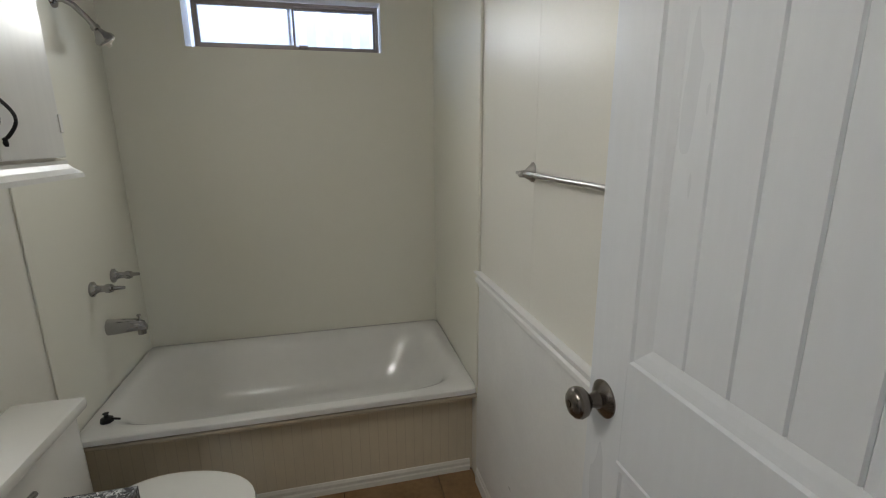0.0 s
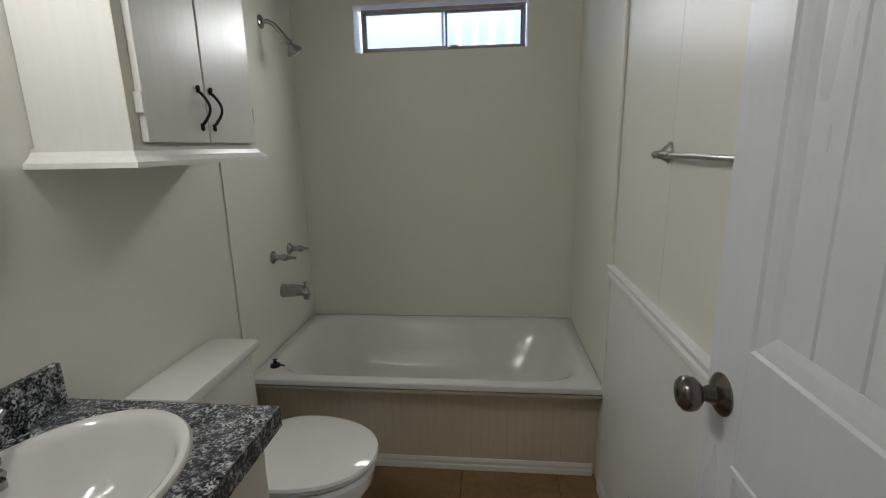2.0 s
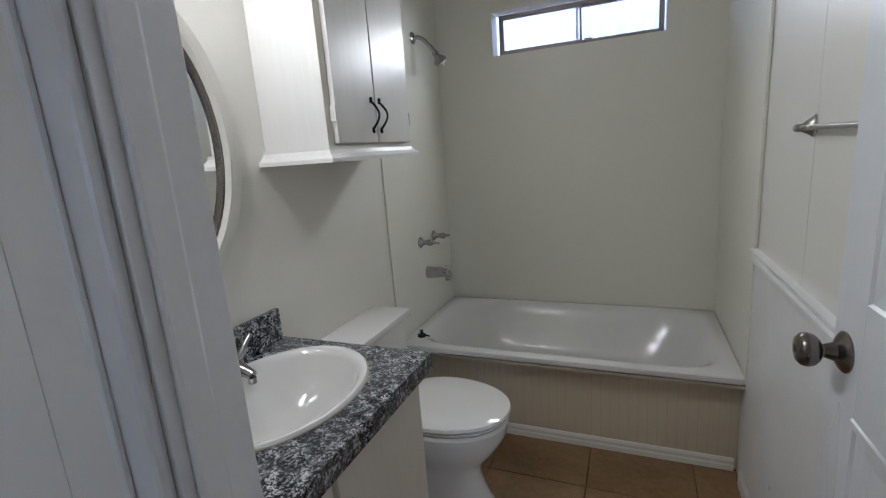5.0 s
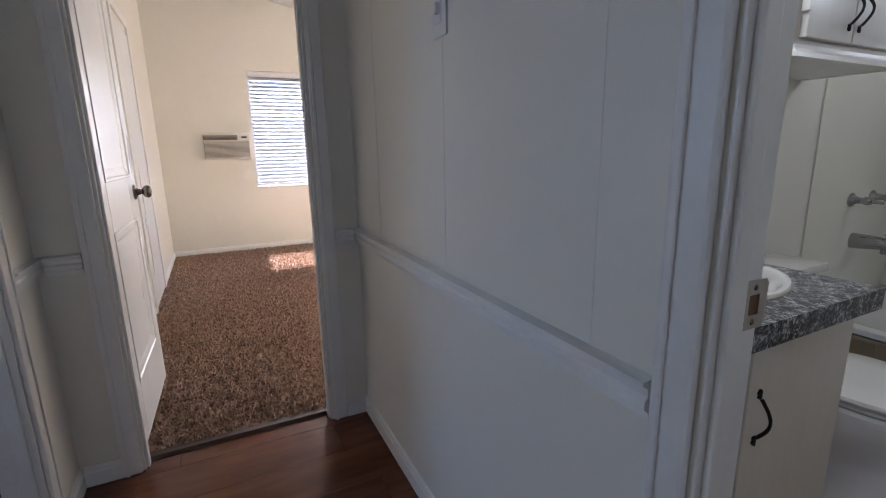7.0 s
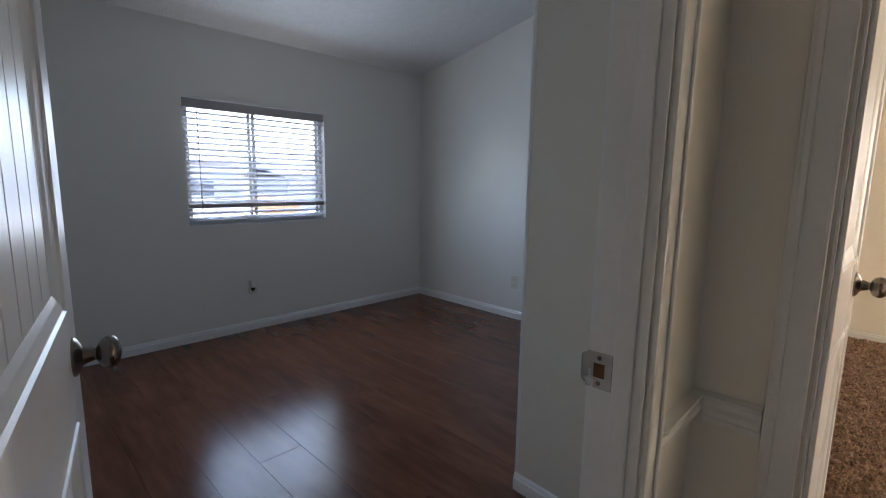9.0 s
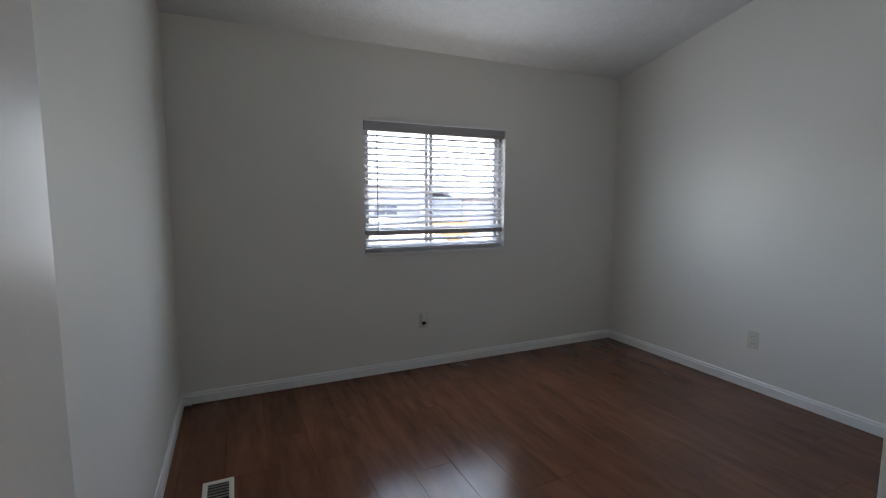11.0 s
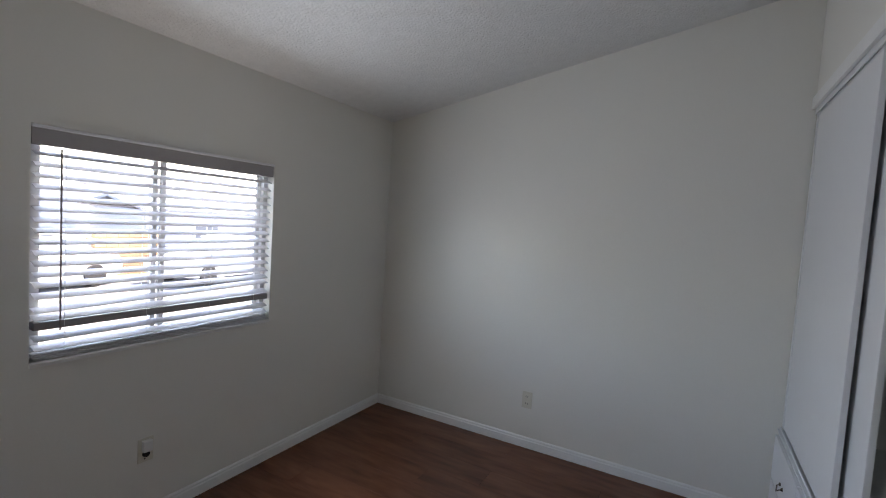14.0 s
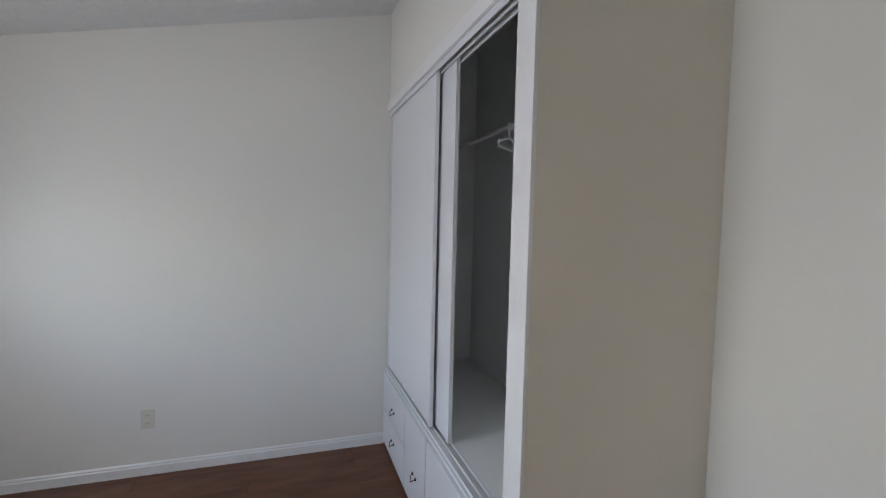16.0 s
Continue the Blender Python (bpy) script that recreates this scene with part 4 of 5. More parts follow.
for cp in corner_pts:
    j = min(range(n), key=lambda q: (outer[q] - cp).length)
    outer[j] = cp
down = Vector((0, 0, 1))
loft(bm, [[p - down * 0.045 for p in inner], inner, outer, [p - down * 0.05 for p in outer], [p - down * 0.045 for p in inner]], cap=False)
bmesh.ops.recalc_face_normals(bm, faces=bm.faces)
put("slab", bm, GRANITE, ct)
put("backsplash", boxes((XL + 0.002, XL + 0.02, CY0, CY1 - 0.02, CZ + 0.0005, 0.898), bevel=0.002), GRANITE, ct)

sk = thing("sink", "white oval drop-in washbasin with a dark caulk line", "sink", pose(SX, SY, 0.794))
prof = [(1.0, 0.0), (1.0, 0.006), (0.985, 0.010), (0.95, 0.011), (0.90, 0.006), (0.86, -0.008), (0.80, -0.05), (0.66, -0.10), (0.42, -0.128), (0.12, -0.136)]
bm = bmesh.new()
rings = []
for f, h in prof:
    shift = 0.02 * (1 - f)
    rings.append([(SRX * f * math.cos(2 * math.pi * i / 48) + shift, SRY * f * math.sin(2 * math.pi * i / 48), h) for i in range(48)])
loft(bm, rings, cap=False)
part("bowl", bm, PORCELAIN, sk, smooth=True)
part("drain", lathe(bmesh.new(), [(0.001, 0), (0.034, 0), (0.032, 0.004), (0.02, 0.003), (0.001, 0.002)], Matrix.Translation((0.018, 0, -0.137)), 20), CHROME, sk, smooth=True)
part("caulk", loft(bmesh.new(), [[(SRX * f * math.cos(2 * math.pi * i / 48), SRY * f * math.sin(2 * math.pi * i / 48), h) for i in range(48)] for f, h in ((1.012, 0.0005), (1.012, 0.003), (0.998, 0.003), (0.998, 0.0005))], cap=False), TANBEAD, sk, "thin grey caulk line")

fa = thing("basin_faucet", "chrome two-lever basin faucet", "faucet", pose(-0.672, 0.43, 0.8015))
part("base_plate", loft(bmesh.new(), [super_ring(0, 0, 0.026 * f, 0.082 * f, z, 3, 32) for f, z in ((1, 0), (1, 0.010), (0.9, 0.018), (0.6, 0.021))]), CHROME, fa, smooth=True)
part("spout", tube(bmesh.new(), [(0, 0, 0.01), (0.01, 0, 0.035), (0.04, 0, 0.05), (0.08, 0, 0.047), (0.108, 0, 0.036)], [0.021, 0.020, 0.017, 0.015, 0.012], 14), CHROME, fa, smooth=True)
part("aerator", lathe(bmesh.new(), [(0.001, 0), (0.010, 0), (0.010, 0.014), (0.001, 0.014)], Matrix.Translation((0.104, 0, 0.016)), 14), CHROME, fa, smooth=True)
part("lift_rod", lathe(bmesh.new(), [(0.003, 0.02), (0.003, 0.05), (0.010, 0.052), (0.010, 0.058), (0.001, 0.060)], Matrix.Translation((-0.02, 0, 0)), 12), CHROME, fa, smooth=True)
for s in (1, -1):
    hub = part("lever_hub", lathe(bmesh.new(), [(0.020, 0.012), (0.019, 0.028), (0.014, 0.040), (0.001, 0.044)], Matrix.Translation((0, s * 0.055, 0)), 16), CHROME, fa, smooth=True)
    part("lever", tube(bmesh.new(), [(0, s * 0.055, 0.034), (0.006, s * 0.068, 0.055), (0.004, s * 0.088, 0.075), (0.0, s * 0.112, 0.088)], [0.012, 0.010, 0.008, 0.007], 10), CHROME, hub, smooth=True)

# mirror
mi = thing("oval_mirror", "oval mirror in a ridged cream frame above the vanity", "mirror", pose(XL + 0.001, 0.385, 1.40, 0, 90, 0))
MRY, MRZ = 0.28, 0.39


def oval(f, h, d, n=64):
    return [(-(MRZ - d) * math.sin(2 * math.pi * i / n) * f, (MRY - d) * math.cos(2 * math.pi * i / n) * f, h) for i in range(n)]


prof = [(0, 0.0), (0, 0.016), (0.004, 0.022), (0.012, 0.018), (0.018, 0.026), (0.026, 0.022), (0.032, 0.030), (0.040, 0.025), (0.047, 0.032), (0.054, 0.024), (0.060, 0.016), (0.060, 0.002)]
part("frame", loft(bmesh.new(), [oval(1, h, d) for d, h in prof], cap=False), PAINT, mi, smooth=True)
part("inner_bead", loft(bmesh.new(), [oval(1, h, d) for d, h in ((0.058, 0.006), (0.058, 0.020), (0.066, 0.020), (0.068, 0.006))], cap=False), NICKEL, mi, "thin dark silver bead", True)
part("glass", loft(bmesh.new(), [oval(1, h, 0.062) for h in (0.002, 0.008)]), MIRROR, mi)

# vanity light above the mirror
vl = thing("vanity_light", "white bar vanity light above the oval mirror", "wall lamp", pose(XL + 0.001, 0.36, 1.99))
part("back_plate", boxes((0.0, 0.03, -0.28, 0.28, -0.045, 0.045), bevel=0.006), WHITEPLASTIC, vl)
for i in range(4):
    part("bulb", lathe(bmesh.new(), [(0.014, 0.03), (0.016, 0.045), (0.034, 0.07), (0.040, 0.09), (0.034, 0.112), (0.001, 0.125)], pose(0, -0.21 + 0.14 * i, 0, 0, 90, 0), 20), BULB, vl, "glowing globe bulb", True)

# wall cabinet
wc = thing("wall_cabinet", "glossy white two-door wall cabinet with base moulding", "cabinet", pose(-0.62, 1.04, 1.335))
KX, KY0, KY1 = -0.515, 0.785, 1.300
KT = 2.26
put("body", boxes((XL + 0.002, KX, KY0, KY1, 1.372, KT)), CABPAINT, wc)
prof = [(0, 0.045), (0.012, 0.045), (0.012, 0.036), (0.020, 0.024), (0.034, 0.012), (0.036, 0.0), (0.0, 0.0)]
path = [(XL + 0.002, KY0, (0, -1)), (KX, KY0, (1, -1)), (KX, KY1, (1, 1)), (XL + 0.002, KY1, (0, 1))]
put("base_moulding", loft(bmesh.new(), [[(x + d[0] * a, y + d[1] * a, 1.335 + b) for a, b in prof] for x, y, d in path]), CABPAINT, wc)
put("bottom_panel", boxes((XL + 0.003, KX + 0.001, KY0 - 0.001, KY1 + 0.001, 1.337, 1.371)), CABPAINT, wc)
for z in (1.47, 2.02):
    put("side_catch", boxes((KX + 0.004, KX + 0.018, KY1 - 0.004, KY1 + 0.006, z, z + 0.02), bevel=0.002), BLACKIRON, wc, "small black hinge pin")
put("face_frame", boxes((KX, KX + 0.003, KY0, KY1, 1.38, KT)), VANPAINT, wc)
for a, b, py in ((KY0 + 0.028, 1.040, 1.014), (1.046, KY1 - 0.006, 1.068)):
    d = put("cabinet_door", boxes((KX + 0.003, KX + 0.021, a, b, 1.388, KT - 0.05), bevel=0.003), CABPAINT, wc)
    iron_pull(d, KX + 0.021, py, 1.418, 1.532)
    for z in (1.45, 2.05):
        hy = a if py < 1.03 else b
        put("hinge", boxes((KX + 0.004, KX + 0.024, hy - 0.008, hy + 0.006, z, z + 0.045), bevel=0.002), CABPAINT, d, "painted hinge")

# ---- closet in the bare bedroom ----
cl = thing("closet", "built-in closet with sliding white doors and drawers below", "closet", pose(-2.95, -1.5, 0))
put("side_wall", loft(bmesh.new(), [[(CLOSET_E - 0.085, CLOSET_F + 0.012, z), (CLOSET_E - 0.001, CLOSET_F + 0.012, z), (CLOSET_E + 0.045, ROOM_N - 0.001, z), (CLOSET_E - 0.085, ROOM_N - 0.001, z)] for z in (0, 2.83)]), ENDPAINT, cl, "cream closet end panel")
bm = boxes((ROOM_W + 0.001, CLOSET_E - 0.002, CLOSET_F + 0.012, CLOSET_F + 0.07, 2.262, 2.838))
put("header", bm, ROOMPAINT, cl)
put("top_trim", boxes((ROOM_W + 0.001, CLOSET_E, CLOSET_F - 0.004, CLOSET_F + 0.012, 2.215, 2.275), bevel=0.003), TRIM, cl)
put("side_trim", boxes((CLOSET_E - 0.100, CLOSET_E, CLOSET_F - 0.004, CLOSET_F + 0.012, 0.0, 2.214), bevel=0.003), TRIM, cl)
put("trim_bead", boxes((CLOSET_E - 0.112, CLOSET_E - 0.1005, CLOSET_F, CLOSET_F + 0.012, 0.54, 2.214), bevel=0.003), TRIM, cl)
tr = put("top_track", boxes((ROOM_W + 0.002, CLOSET_E - 0.09, CLOSET_F + 0.014, CLOSET_F + 0.018, 2.19, 2.26), (ROOM_W + 0.002, CLOSET_E - 0.09, CLOSET_F + 0.044, CLOSET_F + 0.048, 2.19, 2.26),
                            (ROOM_W + 0.002, CLOSET_E - 0.09, CLOSET_F + 0.076, CLOSET_F + 0.080, 2.19, 2.26)), CLOSETPANEL, cl, "double white metal track")
put("bottom_track", boxes((ROOM_W + 0.002, CLOSET_E - 0.09, CLOSET_F + 0.002, CLOSET_F + 0.08, 0.516, 0.522), (ROOM_W + 0.002, CLOSET_E - 0.09, CLOSET_F + 0.014, CLOSET_F + 0.018, 0.522, 0.534),
                          (ROOM_W + 0.002, CLOSET_E - 0.09, CLOSET_F + 0.044, CLOSET_F + 0.048, 0.522, 0.534), (ROOM_W + 0.002, CLOSET_E - 0.09, CLOSET_F + 0.076, CLOSET_F + 0.080, 0.522, 0.534)), CLOSETPANEL, cl)
for x0, x1, y in ((ROOM_W + 0.006, -2.935, CLOSET_F + 0.031), (-3.75, -2.755, CLOSET_F + 0.062)):
    d = put("sliding_door", boxes((x0 + 0.03, x1 - 0.03, y - 0.006, y + 0.006, 0.54, 2.205)), CLOSETPANEL, cl)
    for a, b in ((x0, x0 + 0.03), (x1 - 0.03, x1)):
        put("door_edge", boxes((a, b, y - 0.010, y + 0.010, 0.536, 2.21), bevel=0.003), CLOSETPANEL, d, "white metal edge rail")
put("inner_floor", boxes((ROOM_W + 0.002, CLOSET_E - 0.086, CLOSET_F + 0.08, ROOM_N - 0.002, 0.50, 0.532)), CLOSETIN, cl, "pale melamine closet floor")
put("inner_back", boxes((ROOM_W + 0.002, CLOSET_E - 0.086, ROOM_N - 0.012, ROOM_N - 0.002, 0.533, 2.84)), CLOSETIN, cl)
put("inner_side", boxes((ROOM_W + 0.001, ROOM_W + 0.011, CLOSET_F + 0.08, ROOM_N - 0.0125, 0.533, 2.84)), CLOSETIN, cl)
put("carcass", boxes((ROOM_W + 0.002, CLOSET_E - 0.1005, CLOSET_F + 0.012, CLOSET_F + 0.03, 0.0, 0.515)), CLOSETPANEL, cl)
for x0, x1, z0, z1, pz in ((ROOM_W + 0.02, -3.30, 0.265, 0.495, 0.335), (ROOM_W + 0.02, -3.30, 0.03, 0.255, 0.14), (-3.29, -2.90, 0.03, 0.495, 0.205), (-2.89, -2.16, 0.03, 0.495, 0.335)):
    d = put("drawer_front", boxes((x0, x1, CLOSET_F - 0.006, CLOSET_F + 0.012, z0, z1), bevel=0.003), CLOSETPANEL, cl)
    px = -3.585 if x0 < -3.5 else (-3.08 if x0 < -3 else -2.4)
    bm = bmesh.new()
    tube(bm, [(px - 0.028, CLOSET_F - 0.006, pz + 0.012), (px - 0.026, CLOSET_F - 0.02, pz + 0.006), (px, CLOSET_F - 0.026, pz - 0.014), (px + 0.026, CLOSET_F - 0.02, pz + 0.006), (px + 0.028, CLOSET_F - 0.006, pz + 0.012)], 0.0028, 8)
    for s in (1, -1):
        lathe(bm, [(0.001, 0), (0.009, 0), (0.007, 0.006), (0.001, 0.008)], pose(px + s * 0.028, CLOSET_F - 0.006, pz + 0.012, 90), 10)
    put("pull", bm, NICKEL, d, "small dark bail pull", True)
put("rod", tube(bmesh.new(), [(ROOM_W + 0.012, -1.47, 1.965), (CLOSET_E - 0.087, -1.47, 1.965)], 0.0125, 12), VINYLFRAME, cl, "white closet rod", True)
hg = thing("plastic_hanger", "white plastic hanger hooked on the closet rod", "hanger", pose(-2.88, -1.47, 1.965, 0, 0, 42))
bm = bmesh.new()
tube(bm, arc((0, 0, 0), (0, 1, 0), (0, 0, 1), 0.018, math.radians(-40), math.radians(200), 12) + [Vector((0, 0.0, -0.035)), Vector((0, 0, -0.05))], 0.0032, 8)
part("hook", bm, WHITEPLASTIC, hg, smooth=True)
bm = bmesh.new()
tube(bm, [(0, 0, -0.05), (0, 0.03, -0.055), (0, 0.12, -0.08), (0, 0.13, -0.092), (0, 0.12, -0.105), (0, 0, -0.105), (0, -0.12, -0.105), (0, -0.13, -0.092), (0, -0.12, -0.08), (0, -0.03, -0.055), (0, 0, -0.05)], 0.006, 8)
part("hanger_body", bm, WHITEPLASTIC, hg, smooth=True)


# ---- outlets, switch, vent ----
def wall_plate(name, label, m, slots="duplex", mat=PLATE, w=0.07, h=0.115):
    o = thing(name, label, "outlet" if slots == "duplex" else "switch", m, "wall plates")
    part("plate", boxes((-w / 2, w / 2, 0, 0.005, -h / 2, h / 2), bevel=0.002), mat, o)
    if slots == "duplex":
        for s in (1, -1):
            f = part("receptacle", boxes((-0.017, 0.017, 0.005, 0.0075, s * 0.024 - 0.014, s * 0.024 + 0.014), bevel=0.002), mat, o)
            # slots laid on as dark strips, with their shade in the colour
            part("slot", boxes((-0.008, -0.0055, 0.0076, 0.0079, s * 0.024 - 0.005, s * 0.024 + 0.006), (0.0055, 0.008, 0.0076, 0.0079, s * 0.024 - 0.005, s * 0.024 + 0.006)), DARKGAP, f)
    elif slots == "toggle":
        for x in ((0,) if w < 0.1 else (-0.023, 0.023)):
            part("toggle", boxes((x - 0.006, x + 0.006, 0.005, 0.016, -0.012, 0.012), bevel=0.002), mat, o)
            part("rocker_frame", boxes((x - 0.014, x + 0.014, 0.005, 0.0068, -0.03, 0.03), bevel=0.001), mat, o)
    return o


wall_plate("power_outlet", "ivory duplex outlet low on the bedroom wall", pose(ROOM_W, -3.227, 0.331, 0, 0, -90))
plate = wall_plate("cable_outlet", "cable jack plate with a dark jack under the window", pose(-2.08, ROOM_S, 0.355), "jack")
part("jack", lathe(bmesh.new(), [(0.001, 0.005), (0.016, 0.005), (0.014, 0.016), (0.006, 0.018), (0.005, 0.026), (0.001, 0.026)], pose(0, 0, -0.018, -90), 16), DARKGAP, plate, "dark coaxial jack", True)
part("cover_cap", boxes((-0.021, 0.021, 0.005, 0.03, -0.004, 0.05), bevel=0.006), WHITEPLASTIC, plate, "white snap-on cover")
part("screw", lathe(bmesh.new(), [(0.001, 0.005), (0.004, 0.005), (0.003, 0.0062), (0.001, 0.0065)], pose(0.004, 0, -0.042, -90), 10), NICKEL, plate)
wall_plate("light_switch", "white switch plate on the glossy hall wall", pose(-0.782, HALL_N, 1.43, 0, 0, 180), "toggle", WHITEPLASTIC, 0.07, 0.118)
wall_plate("power_outlet", "small outlet low on the cream wall", pose(CAR_W, 0.53, 0.40, 0, 0, -90), mat=WHITEPLASTIC)
wall_plate("cable_outlet", "small cable plate low on the cream wall", pose(CAR_W, -0.61, 0.40, 0, 0, -90), "jack", WARMPAINT, 0.05, 0.06)
co = thing("loose_cord", "white cord hanging from the outlet down the wall", "cord", pose(CAR_W + 0.012, 0.53, 0.34))
part("cord", tube(bmesh.new(), [(0.004, 0, 0.03), (0.012, 0.01, -0.03), (0.01, 0.02, -0.09), (0.008, -0.02, -0.12)], 0.004, 8), WHITEPLASTIC, co, smooth=True)

ve = thing("floor_vent", "white metal floor register with its damper open", "vent", pose(-0.722, -3.42, 0.0))
part("flange", boxes((-0.062, -0.042, -0.142, 0.142, 0.0005, 0.005), (0.042, 0.062, -0.142, 0.142, 0.0005, 0.005), (-0.042, 0.042, -0.142, -0.118, 0.0005, 0.005), (-0.042, 0.042, 0.118, 0.142, 0.0005, 0.005)), PLATE, ve)
# no depth here: the duct's shade is a flat near-black sheet
part("shaft", boxes((-0.042, 0.042, -0.118, 0.118, 0.0004, 0.0014)), DARKGAP, ve, "flat dark sheet for the shaded duct")
for i in range(5):
    y = -0.108 + i * 0.022
    part("louver", boxes((-0.042, 0.042, y, y + 0.010, 0.0016, 0.004)), BRUSHED, ve)

# ---- air conditioner and fan in the carpeted bedroom ----
ac = thing("air_conditioner", "beige through-wall air conditioner with louvred front", "air conditioner", pose(CAR_W, -0.43, 1.19))
part("housing", boxes((0.0, 0.075, -0.235, 0.235, -0.135, 0.135), bevel=0.006), ACGREY, ac)
part("sleeve", boxes((0.0, 0.012, -0.245, 0.245, -0.145, 0.145), bevel=0.002), WHITEPLASTIC, ac)
# near-black sheets behind vanes and slats carry the shade between them
part("upper_grille", boxes((0.0752, 0.0775, -0.225, 0.11, 0.07, 0.118)), ACDARK, ac, "dark sheet for the shade in the discharge grille")
for i in range(3):
    part("vane", boxes((0.0776, 0.082, -0.222, 0.107, 0.080 + i * 0.013, 0.0822 + i * 0.013)), ACGREY, ac)
part("control_panel", boxes((0.0752, 0.079, 0.12, 0.228, 0.07, 0.118), bevel=0.002), WHITEPLASTIC, ac)
part("display", boxes((0.0791, 0.0796, 0.15, 0.21, 0.09, 0.108)), DARKGAP, ac)
part("lower_grille", boxes((0.0752, 0.0765, -0.225, 0.225, -0.118, 0.052)), ACDARK, ac)
for i in range(14):
    part("slat", boxes((0.0766, 0.083, -0.222, 0.222, -0.115 + i * 0.012, -0.1085 + i * 0.012)), ACGREY, ac)
part("drip_cord", tube(bmesh.new(), [(0.02, 0.238, -0.10), (0.02, 0.25, -0.16), (0.01, 0.252, -0.2)], 0.004, 8), WHITEPLASTIC, ac)

fan = thing("ceiling_fan", "dark-bladed ceiling fan at rest", "fan", pose(-3.45, 0.95, 2.42))
part("downrod", lathe(bmesh.new(), [(0.012, 0.0), (0.012, ceil_z(0.95) - 2.42 - 0.03), (0.06, ceil_z(0.95) - 2.42 - 0.03), (0.06, ceil_z(0.95) - 2.42 + 0.005), (0.001, ceil_z(0.95) - 2.42 + 0.01)], None, 20), FANGREY, fan, smooth=True)
part("motor", lathe(bmesh.new(), [(0.001, -0.09), (0.06, -0.085), (0.11, -0.05), (0.11, -0.01), (0.06, 0.02), (0.001, 0.03)], None, 24), FANGREY, fan, smooth=True)
for k in range(5):
    m = pose(0, 0, -0.06, 0, 0, 248 + 72 * k) @ pose(0, 0, 0, 12, 0, 0)
    bm = bmesh.new()
    loft(bm, [[(x, -w, -0.003), (x, w, -0.003), (x, w, 0.003), (x, -w, 0.003)] for x, w in ((0.16, 0.045), (0.3, 0.062), (0.58, 0.068), (0.62, 0.055), (0.635, 0.03))])
    bm.transform(m)
    b = part("blade", bm, FANGREY, fan)
    bm = boxes((0.08, 0.2, -0.012, 0.012, -0.012, -0.004))
    bm.transform(m)
    part("blade_iron", bm, NICKEL, b)

# closed side door with casing in the carpeted bedroom
sd = thing("door_4", "plain white side door in the carpeted bedroom", "door", pose(-3.85, CAR_S, 0))
sd["kind"] = "structure"
part("leaf", boxes((-0.33, 0.33, 0.0005, 0.008, 0.015, 2.0), bevel=0.002), DOORPAINT, sd)
for a, b in ((-0.395, -0.335), (0.335, 0.395)):
    part("casing", boxes((a, b, 0.0005, 0.018, 0.0, 2.06), bevel=0.004), TRIM, sd)
part("head_casing", boxes((-0.395, 0.395, 0.0005, 0.018, 2.061, 2.12), bevel=0.004), TRIM, sd)
part("sill_strip", boxes((-0.33, 0.33, 0.009, 0.045, 0.007, 0.016), bevel=0.002), WOOD, sd, "dark threshold strip")

# ---- outside ----
tagged(part("ground", boxes((-400, 400, -400, 400, -1.0, -0.85)), ASPHALT), "sunlit pale asphalt ground", "ground", kind="structure")


def house(label, x, y, w, d, h, turn, wall_mat, windows, roof_h=0.6):
    o = thing("house", label, "house", pose(x, y, -0.85, 0, 0, turn), "houses across the street")
    part("wall", boxes((-w / 2, w / 2, -d / 2, d / 2, 0, h)), wall_mat, o)
    bm = bmesh.new()
    loft(bm, [[(s * (w / 2 + 0.3), -d / 2 - 0.35, h), (s * (w / 2 + 0.3), 0, h + roof_h), (s * (w / 2 + 0.3), d / 2 + 0.35, h), (s * (w / 2 + 0.3), d / 2 + 0.35, h + 0.08), (s * (w / 2 + 0.3), 0, h + roof_h + 0.1), (s * (w / 2 + 0.3), -d / 2 - 0.35, h + 0.08)] for s in (-1, 1)])
    part("roof", bm, ROOFING, o)
    for i in range(int(h / 0.2)):
        part("siding_lap", boxes((-w / 2 - 0.01, w / 2 + 0.01, d / 2, d / 2 + 0.02, 0.2 * i + 0.01, 0.2 * i + 0.05)), wall_mat, o)
    for wx, wz, ww, wh in windows:
        f = part("window", boxes((wx - ww / 2 - 0.06, wx + ww / 2 + 0.06, d / 2 + 0.02, d / 2 + 0.06, wz - 0.06, wz + wh + 0.06)), SIDING, o)
        part("pane", boxes((wx - ww / 2, wx - 0.02, d / 2 + 0.06, d / 2 + 0.07, wz, wz + wh), (wx + 0.02, wx + ww / 2, d / 2 + 0.06, d / 2 + 0.07, wz, wz + wh)), DARKGLASS, f)
    return o


house("white mobile home with a grey roof and dark windows", -5.0, -25.5, 9, 4.5, 2.7, 4, SIDING, [(-2.6, 1.0, 1.2, 0.9), (0.4, 1.0, 0.9, 0.9), (2.8, 1.0, 1.4, 0.9)])
house("pale blue mobile home with a low roof", -15.2, -21.2, 10.4, 4.5, 2.1, -3, BLUESIDING, [(-2.8, 0.8, 1.1, 0.9), (0.2, 0.8, 1.3, 0.9), (3.0, 0.8, 0.9, 0.9)], 0.4)
house("white mobile home with a porch window", 3.5, -17.0, 9, 4.5, 2.7, 0, SIDING, [(-2.4, 1.0, 1.2, 0.9), (1.2, 1.0, 1.2, 0.9)])
house("far grey-roofed home behind the others", -12.0, -36.0, 14, 6, 3.2, 3, SIDING, [(-4, 1.6, 1.4, 1.0), (0, 1.6, 1.4, 1.0), (4, 1.6, 1.4, 1.0)], 1.0)
